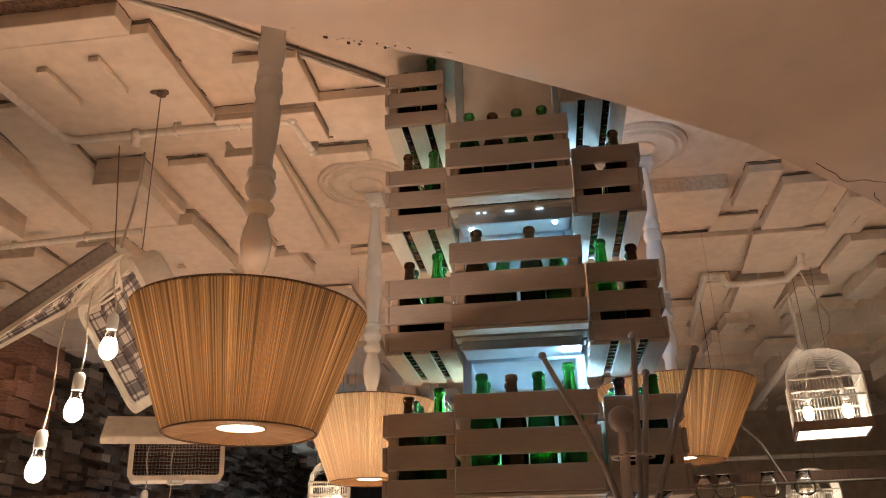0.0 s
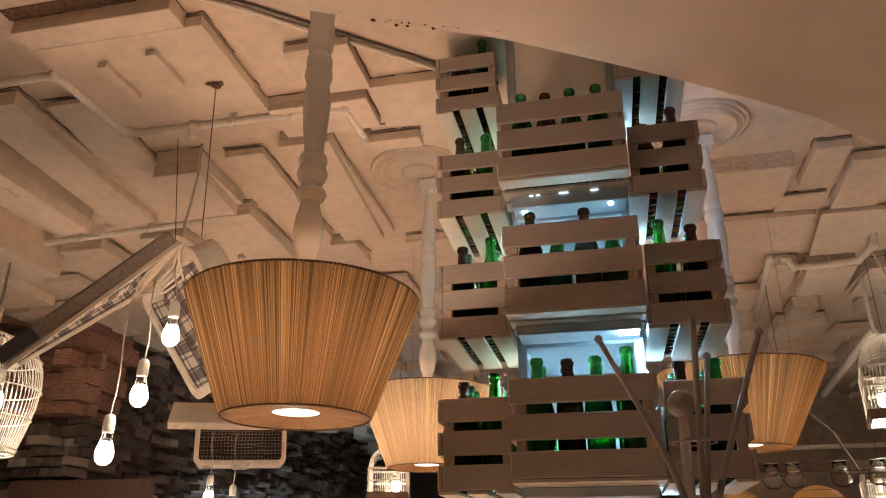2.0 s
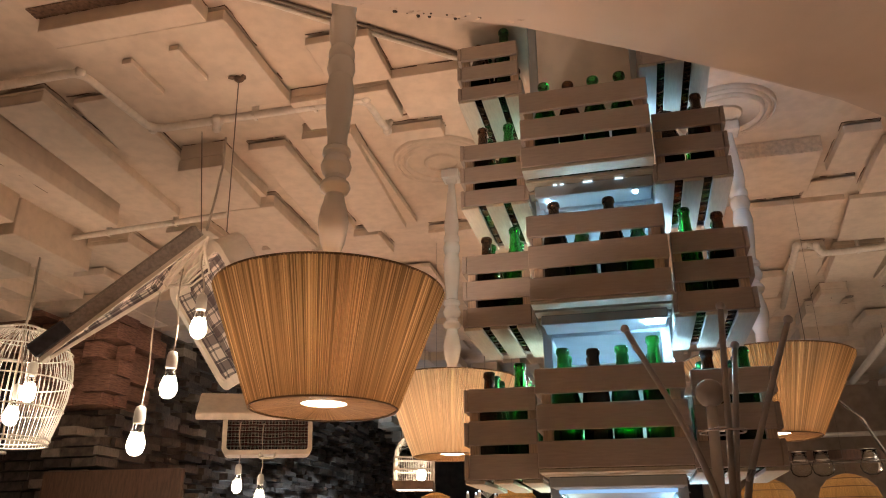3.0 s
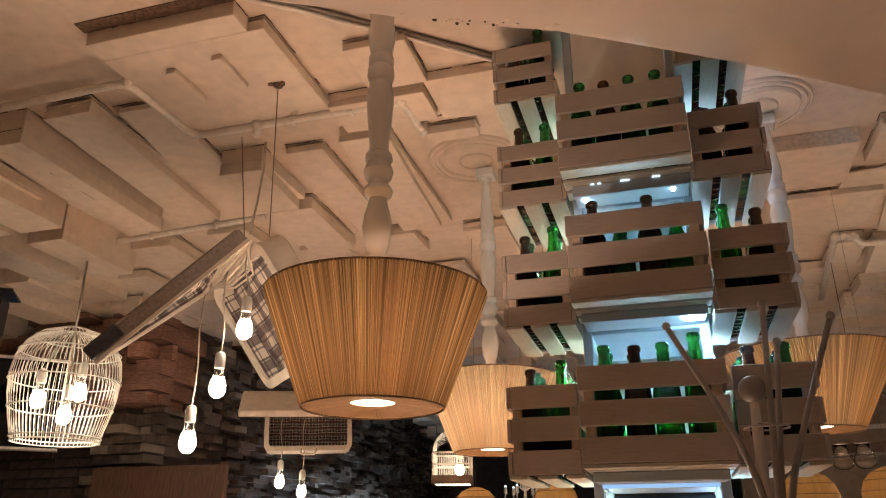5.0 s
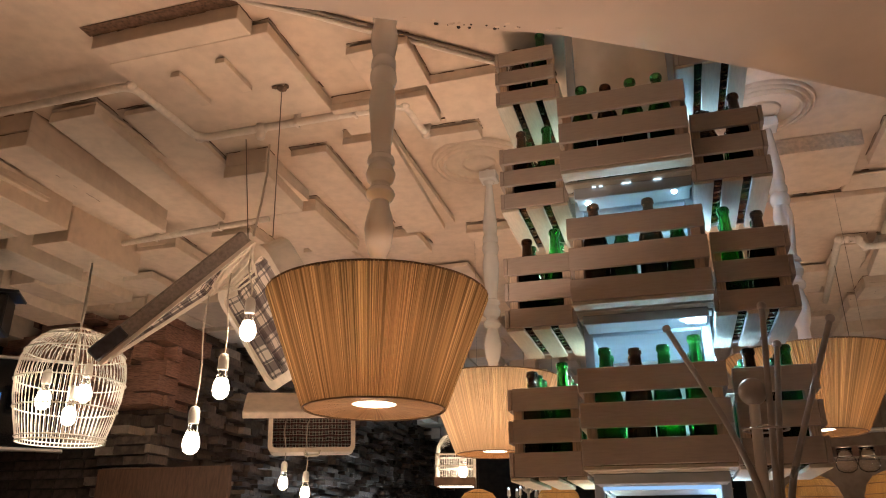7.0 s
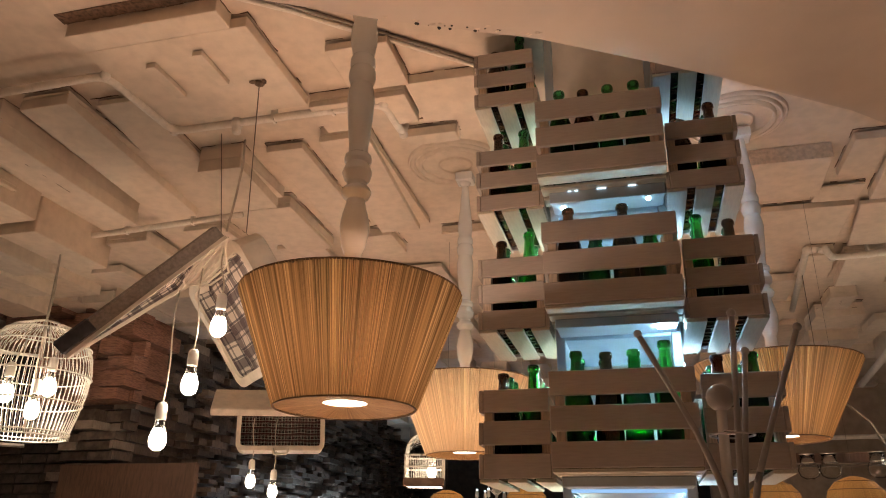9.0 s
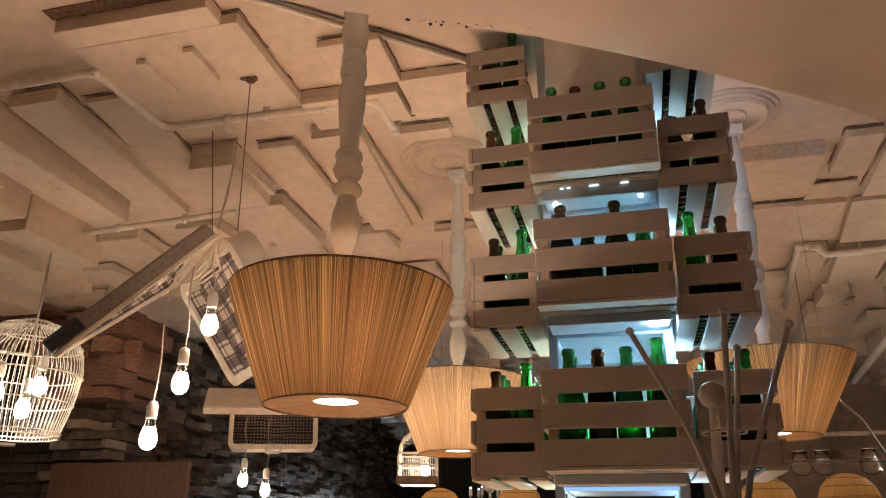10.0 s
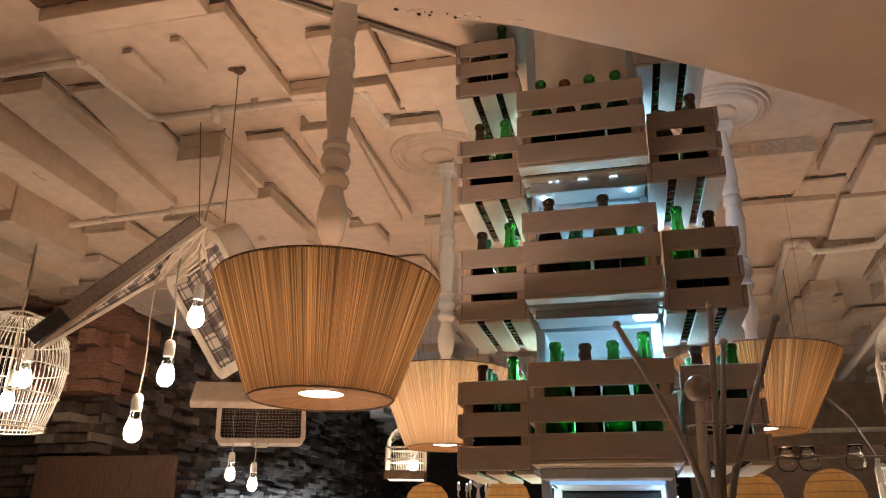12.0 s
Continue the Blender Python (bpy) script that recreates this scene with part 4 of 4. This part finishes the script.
# ---- bird cages with bulbs ----
def round_cage(x, y, z):
    k = 1.55
    ob = thing("bird_cage", pose(x, y, z) @ Matrix.Scale(k, 4), "round white wire bird cage used as a lamp with three bulbs", "bird cage", "cage lamps")
    prof = [(0.116, 0.0), (0.132, 0.06), (0.147, 0.13), (0.152, 0.19), (0.146, 0.24), (0.126, 0.285), (0.09, 0.318), (0.045, 0.334), (0.032, 0.335)]
    for k in range(64):
        a = 2 * math.pi * k / 64
        part("wire", tube([(r * math.cos(a), r * math.sin(a), h) for r, h in prof], 0.0015, 4), M_CAGE, ob)
    for r, h in ((0.116, 0.0), (0.12, 0.012), (0.14, 0.095), (0.152, 0.175), (0.139, 0.262), (0.105, 0.305), (0.036, 0.337)):
        part("hoop", hoop(r + 0.002, h, 0.0022, 48), M_CAGE, ob, smooth=True)
    for bx, by, bz in ((-0.047, -0.045, 0.091), (0.028, 0.03, 0.12), (0.007, 0.007, 0.05)):
        bulb(ob, bx, by, bz, M_BULB, 0.7, (bx * 0.3, by * 0.3, 0.335))
    top = (CEIL - z) / k
    part("cord", tube([(0, 0, 0.335), (0.004, 0, 0.45), (-0.003, 0, 0.56), (0, 0, top)], 0.003, 6), M_CORD, ob, smooth=True)
    part("hanging_wire", tube([(0.012, 0, 0.335), (0.004, 0.02, top)], 0.0014, 5), M_WIRE, ob)


round_cage(-2.66, 2.813, 1.722)


def square_cage(m, w, h, dome, size, bulbs):
    ob = thing("bird_cage", m, "square white wire bird cage lamp with a domed top", "bird cage", "cage lamps")
    s = w / 2
    for x in (-s, s):
        for y in (-s, s):
            part("corner_bar", box(x - 0.005, x + 0.005, y - 0.005, y + 0.005, 0.04, h, 0.001), M_CAGE, ob)
    part("base", box(-s - 0.008, s + 0.008, -s - 0.008, -s + 0.006, 0, 0.045, 0.002), M_BASE, ob, "brown wooden base board")
    part("base", box(-s - 0.008, s + 0.008, s - 0.006, s + 0.008, 0, 0.045, 0.002), M_BASE, ob)
    part("base", box(-s - 0.008, -s + 0.006, -s + 0.007, s - 0.007, 0, 0.045, 0.002), M_BASE, ob)
    part("base", box(s - 0.006, s + 0.008, -s + 0.007, s - 0.007, 0, 0.045, 0.002), M_BASE, ob)
    part("floor_panel", box(-s + 0.008, s - 0.008, -s + 0.008, s - 0.008, 0.004, 0.008), M_TRAY, ob, "white floor panel with an added glow")
    for z in (h * 0.62, h):
        for a0, a1, b0, b1 in ((-s, s, -s - 0.004, -s + 0.004), (-s, s, s - 0.004, s + 0.004), (-s - 0.004, -s + 0.004, -s + 0.005, s - 0.005), (s - 0.004, s + 0.004, -s + 0.005, s - 0.005)):
            part("rail", box(a0, a1, b0, b1, z - 0.005, z + 0.005, 0.001), M_CAGE, ob)
    n = 21
    for side in (-s, s):
        for k in range(1, n):
            v = -s + w * k / n
            part("wire", tube([(v, side, 0.04), (v, side, h)], 0.0015 * size, 4), M_CAGE, ob)
            part("wire", tube([(side, v, 0.04), (side, v, h)], 0.0015 * size, 4), M_CAGE, ob)
    for k in range(n + 1):
        v = -s + w * k / n
        arc = [(-s * math.cos(math.pi * q / 10), v, h + dome * math.sin(math.pi * q / 10) ** 0.7 * (1 - 0.35 * abs(v / s) ** 3)) for q in range(11)]
        part("dome_wire", tube(arc, 0.0015 * size, 4), M_CAGE, ob)
    for bx, by in bulbs:
        bulb(ob, bx, by, h * 0.3, M_BULB, 0.85 * size, (bx * 0.4, by, h + dome * 0.8))
    for bx in (-0.03, 0.05):
        part("hanging_wire", tube([(bx, 0, h + dome - 0.01), (bx * 1.2, -0.05, 2.79 - m.translation.z)], 0.0016, 5), M_WIRE, ob)
    return ob


square_cage(pose(1.4, 4.0, 1.9, 0, 0, -14), 0.33, 0.25, 0.17, 1.0, ((-0.09, 0), (0.09, 0.02)))
square_cage(pose(1.75, 5.6, 1.52, 0, 0, -10), 0.3, 0.25, 0.15, 1.2, ((0.05, 0), (-0.06, 0)))
square_cage(pose(-1.21, 4.25, 1.6, 0, 0, 12), 0.21, 0.17, 0.13, 1.0, ((0.04, 0),))


# ---- coat stand in front of the tower ----
def coat_stand():
    cx, cy = 0.168, 1.545
    ob = thing("coat_stand", pose(cx, cy, 0), "grey lacquered coat stand with splayed ball-tipped rods", "coat stand")
    part("pole", tube([(0, 0, 0.03), (-0.01, 0, 1.0), (-0.02, 0, 1.375), (-0.016, 0, 1.5), (-0.014, 0, 1.56)], 0.012, 14, r_end=0.0095), M_POLE, ob, "pale grey centre pole", smooth=True)
    part("pole_ball", ball(0.0265, (-0.014, 0, 1.572)), M_STAND, ob, "large round knob", True)
    for tip, mid, low in (((-0.158, 0.03, 1.715), (-0.061, 0.012, 1.508), (-0.021, -0.018, 1.377)), ((0.023, -0.03, 1.731), (0.008, -0.02, 1.497), (0.0, -0.02, 1.376)), ((0.05, 0.055, 1.674), (0.026, 0.026, 1.502), (0.008, 0.014, 1.376)), ((0.146, 0.01, 1.707), (0.053, 0.006, 1.468), (0.02, 0.0, 1.376))):
        rod = part("rod", tube(bent([(low[0] * 0.6, low[1], 0.2), (low[0] * 0.8, low[1], 1.2), low, mid, tip], 0.06), 0.0076, 10, r_end=0.0058), M_STAND, ob, smooth=True)
        part("rod_tip", ball(0.0088, tip), M_STAND, rod, smooth=True)
    part("ring", hoop(0.04, 1.5, 0.002, 40), M_STAND, ob, "thin ring that spreads the rods", True)
    part("clamp", hoop(0.016, 1.506, 0.003, 24), M_CHROME, ob, smooth=True)
    for k in range(4):
        a = math.pi / 2 * k + 0.5
        part("foot", tube([(0, 0, 0.2), (0.12 * math.cos(a), 0.12 * math.sin(a), 0.05), (0.25 * math.cos(a), 0.25 * math.sin(a), 0.01)], 0.01, 8), M_STAND, ob, smooth=True)
    return ob


stand = tagged(coat_stand(), group="coat stands")
tagged(copy_thing(stand, pose(0.155, 3.19, 0, 0, 0, 70)), "grey coat stand seen through the open column")


# ---- low wicker lamps, chandelier, glass jars ----
def wicker(x, y, z, r):
    ob = thing("wicker_lamp", pose(x, y, z), "glowing yellow wicker dome pendant lamp", "pendant lamp", "wicker lamps")
    part("shade", lathe([(r * 0.9, -r * 1.1), (r, -r * 0.6), (r * 0.98, -r * 0.2), (r * 0.86, r * 0.15), (r * 0.62, r * 0.42), (r * 0.3, r * 0.56), (0.015, r * 0.6)], 90, True), M_WICKER, ob, "woven wicker dome", True)
    for k in (-0.6, -0.2, 0.15, 0.42):
        rr = {-0.6: 1.0, -0.2: 0.98, 0.15: 0.86, 0.42: 0.62}[k]
        part("hoop", hoop(r * rr, r * k, 0.002, 40), M_BAND, ob)
    part("bulb", ball(0.03, (0, 0, -r * 0.3)), M_LAMP, ob, "lit bulb", True)
    part("cord", tube([(0, 0, r * 0.58), (0, 0, CEIL - z)], 0.0006, 4), M_WIRE, ob)


wicker(-0.865, 3.41, 1.47, 0.1)
wicker(-0.52, 3.49, 1.495, 0.1)
wicker(0.51, 3.49, 1.5, 0.115)
wicker(0.8, 3.41, 1.505, 0.115)


def chandelier(x, y, z):
    ob = thing("chandelier", pose(x, y, z), "small white curled-arm chandelier with candle bulbs", "chandelier")
    part("stem", lathe([(0, -0.12), (0.014, -0.1), (0.02, -0.06), (0.008, 0.0), (0.014, 0.06), (0.006, 0.12), (0, 0.14)], 12), M_WHITE, ob, smooth=True)
    for k in range(6):
        a = 2 * math.pi * k / 6 + 0.3
        c, s = math.cos(a), math.sin(a)
        arm = part("arm", tube([(r * c, r * s, h) for r, h in ((0.01, -0.05), (0.05, -0.09), (0.1, -0.08), (0.13, -0.03), (0.125, 0.0))], 0.005, 6), M_WHITE, ob, smooth=True)
        part("candle", lathe([(0, 0), (0.012, 0), (0.01, 0.03), (0.008, 0.04)], 8), M_WHITE, arm).location = (0.125 * c, 0.125 * s, 0)
        part("candle_bulb", ball(0.008, (0.125 * c, 0.125 * s, 0.046)), M_DOT, arm, "small cool bulb")
        part("scroll", tube([(r * c, r * s, h) for r, h in ((0.01, 0.02), (0.045, 0.05), (0.06, 0.1), (0.035, 0.12), (0.03, 0.1))], 0.004, 6), M_WHITE, ob, smooth=True)
    part("cord", tube([(0, 0, 0.13), (0, 0, CEIL - z)], 0.003, 6), M_CORD, ob)


chandelier(-0.93, 4.95, 1.585)


def jar_rack():
    ob = thing("jar_rack", pose(0.9, 4.2, 1.69), "dark rail with a board hung from the ceiling on chains", "rack")
    part("rail", tube([(-0.25, 0.02, 0.0), (0.9, -0.16, 0.0)], 0.007, 8), M_WIRE, ob)
    part("board", box(-0.2, 0.95, 0.06, 0.08, 0.02, 0.07, 0.004), M_PANEL, ob)
    part("chain", tube([(0.28, -0.06, 0.0), (0.2, -0.03, 0.2), (0.02, 0.02, 0.42)], 0.008, 6), M_WIRE, ob)
    part("hanger", tube([(0.02, 0.02, 0.42), (0.02, 0.02, CEIL - 1.69)], 0.002, 6), M_WIRE, ob)
    for x, y in ((0.79, 4.19), (0.885, 4.17), (1.09, 4.13), (1.25, 4.1)):
        j = thing("glass_jar", pose(x, y, 1.625), "clear squat glass jar hung mouth up on the rail", "glass jar", "glass jars")
        part("glass", lathe([(0, 0), (0.02, 0.0), (0.042, 0.014), (0.05, 0.04), (0.044, 0.066), (0.034, 0.078), (0.034, 0.12), (0.031, 0.12), (0.031, 0.078), (0.041, 0.064), (0.047, 0.04), (0.04, 0.017), (0.02, 0.004), (0, 0.004)], 24), M_NECK, j, smooth=True)
        part("clip", hoop(0.035, 0.075, 0.003, 24), M_CHROME, j)
        part("rim_band", hoop(0.035, 0.118, 0.0025, 24), M_CHROME, j)


jar_rack()


# ---- screen and loudspeaker near the west side ----
def screen():
    ob = thing("wall_screen", pose(-3.72, 3.61, 1.811, 0, 0, 42) @ Matrix.Scale(1.42, 4), "large dark flat screen in a thin pale frame", "screen")
    part("panel", box(-0.75, 0.16, 0, 0.05, 0.012, 0.375, 0.004), M_SCREEN, ob)
    for z0, z1 in ((0, 0.011), (0.376, 0.388)):
        part("edge", box(-0.76, 0.17, -0.006, 0.054, z0, z1, 0.002), M_WHITE, ob)
    part("picture", box(-0.7, -0.1, -0.004, -0.001, 0.18, 0.23), M_PICTURE, ob, "blue picture on the screen")
    part("bracket", box(-0.76, -0.74, 0.055, 0.09, 0.2, (CEIL - 1.811) / 1.42, 0.002), M_BLACK, ob)


screen()


def speaker():
    ob = thing("loudspeaker", pose(-2.93, 2.6, 2.2, 0, 0, 35), "black loudspeaker hanging under the ceiling", "loudspeaker")
    part("cabinet", box(-0.14, 0.03, -0.08, 0.1, 0.0, 0.17, 0.008), M_BLACK, ob)
    part("hood", box(-0.16, 0.075, -0.1, 0.1, 0.171, 0.185, 0.004), M_BLACK, ob)
    part("hanging_wire", tube([(-0.1, 0, 0.186), (-0.1, 0, CEIL - 2.2)], 0.002, 5), M_WIRE, ob)


speaker()
tagged(mesh_object("wall_board", box(-3.37, -2.46, 3.9, 3.94, 0, 1.72, 0.004), M_PANEL), "brown board partition below the block wall", "partition", kind="structure")


# Unseen strip, added below the view for the cool gleam on the blocks.
tagged(mesh_object("added_wall_light", box(-3.04, -3.0, 5.7, 8.2, 1.5, 1.52, 0.002), M_STRIP_WALL), "unseen cool light strip added before the block wall", "light strip", kind="structure")


# ---- cladding of the west wall: pieces last ----
def cladding():
    rng = random.Random(21)
    cube = {}

    def piece(w, d, h, mat):
        key = (round(w, 2), round(d, 2), round(h, 2), mat.name)
        if key not in cube:
            bm = box(-key[0] / 2, key[0] / 2, -key[1] / 2, key[1] / 2, 0, key[2])
            me = bpy.data.meshes.new("wood_block")
            bm.to_mesh(me)
            bm.free()
            me.materials.append(mat)
            cube[key] = me
        return cube[key]

    rest = bmesh.new()
    z, count = 1.0, 0
    while z < CEIL - 0.02:
        h = rng.choice((0.03, 0.04, 0.05, 0.06))
        y = 4.55
        while y < 10.9:
            ln = rng.choice((0.08, 0.12, 0.18, 0.24))
            out = rng.choice((0.03, 0.05, 0.08, 0.12, 0.16))
            if count < 290 and y < 6.0 and z > 1.6:
                ob = new("wood_block", piece(out, ln - 0.006, h - 0.004, M_BLOCK_PALE if rng.random() < 0.07 else M_BLOCK))
                ob.location = (-3.3 + out / 2, y + ln / 2, z)
                ob.parent = west_wall
                count += 1
            else:
                add_box(rest, -3.3, -3.3 + out, y + 0.003, y + ln - 0.003, z, z + h - 0.004)
            y += ln
        z += h
    r = part("wood_blocks", rest, M_BLOCK_REST, west_wall, "dark staggered wood blocks")
    tagged(r, kind="stuff")
    # the near end of the wall: bricks low down, small blocks above, big brown planks at the top
    z = 1.45
    while z < CEIL - 0.05:
        low, top = z < 1.84, z > 2.12
        h = 0.062 if low else rng.choice((0.05, 0.08, 0.11)) if top else rng.choice((0.04, 0.06, 0.08))
        x = -4.7 + rng.uniform(0, 0.12)
        while x < -3.12:
            brick = low and x < -3.62
            ln = 0.19 if brick else rng.choice((0.13, 0.2, 0.3)) if top else rng.choice((0.14, 0.2, 0.28))
            out = 0.03 if brick else rng.choice((0.05, 0.09, 0.14, 0.2))
            end = min(x + ln, -3.1)
            if end - x > 0.02:
                mat = M_BRICK if brick else M_PLANK if top else M_BLOCK_PALE if rng.random() < 0.1 else M_BLOCK
                ob = new("brick" if brick else "plank_end" if top else "wood_block", piece(end - x - 0.008, out, h - 0.008, mat))
                ob.location = ((x + end) / 2, 4.2 - out / 2, z)
                ob.parent = pier
            x += ln
        out = rng.choice((0.06, 0.1, 0.14, 0.18))
        ob = new("plank_end", piece(out, rng.choice((0.3, 0.34)), h - 0.006, M_PLANK if top else M_BLOCK))
        ob.location = (-3.3 + out / 2, 4.38, z)
        ob.parent = pier
        z += h


M_BLOCK_REST = M_BLOCK.copy()
M_BLOCK_REST.name = "dark_wood_blocks"
nt_rest = M_BLOCK_REST.node_tree
info_rest = next(n for n in nt_rest.nodes if n.type == "OBJECT_INFO")
geo_rest = nt_rest.nodes.new("ShaderNodeNewGeometry")
span_rest = next(l.to_socket for l in nt_rest.links if l.from_node == info_rest)
nt_rest.links.new(geo_rest.outputs["Random Per Island"], span_rest)
cladding()
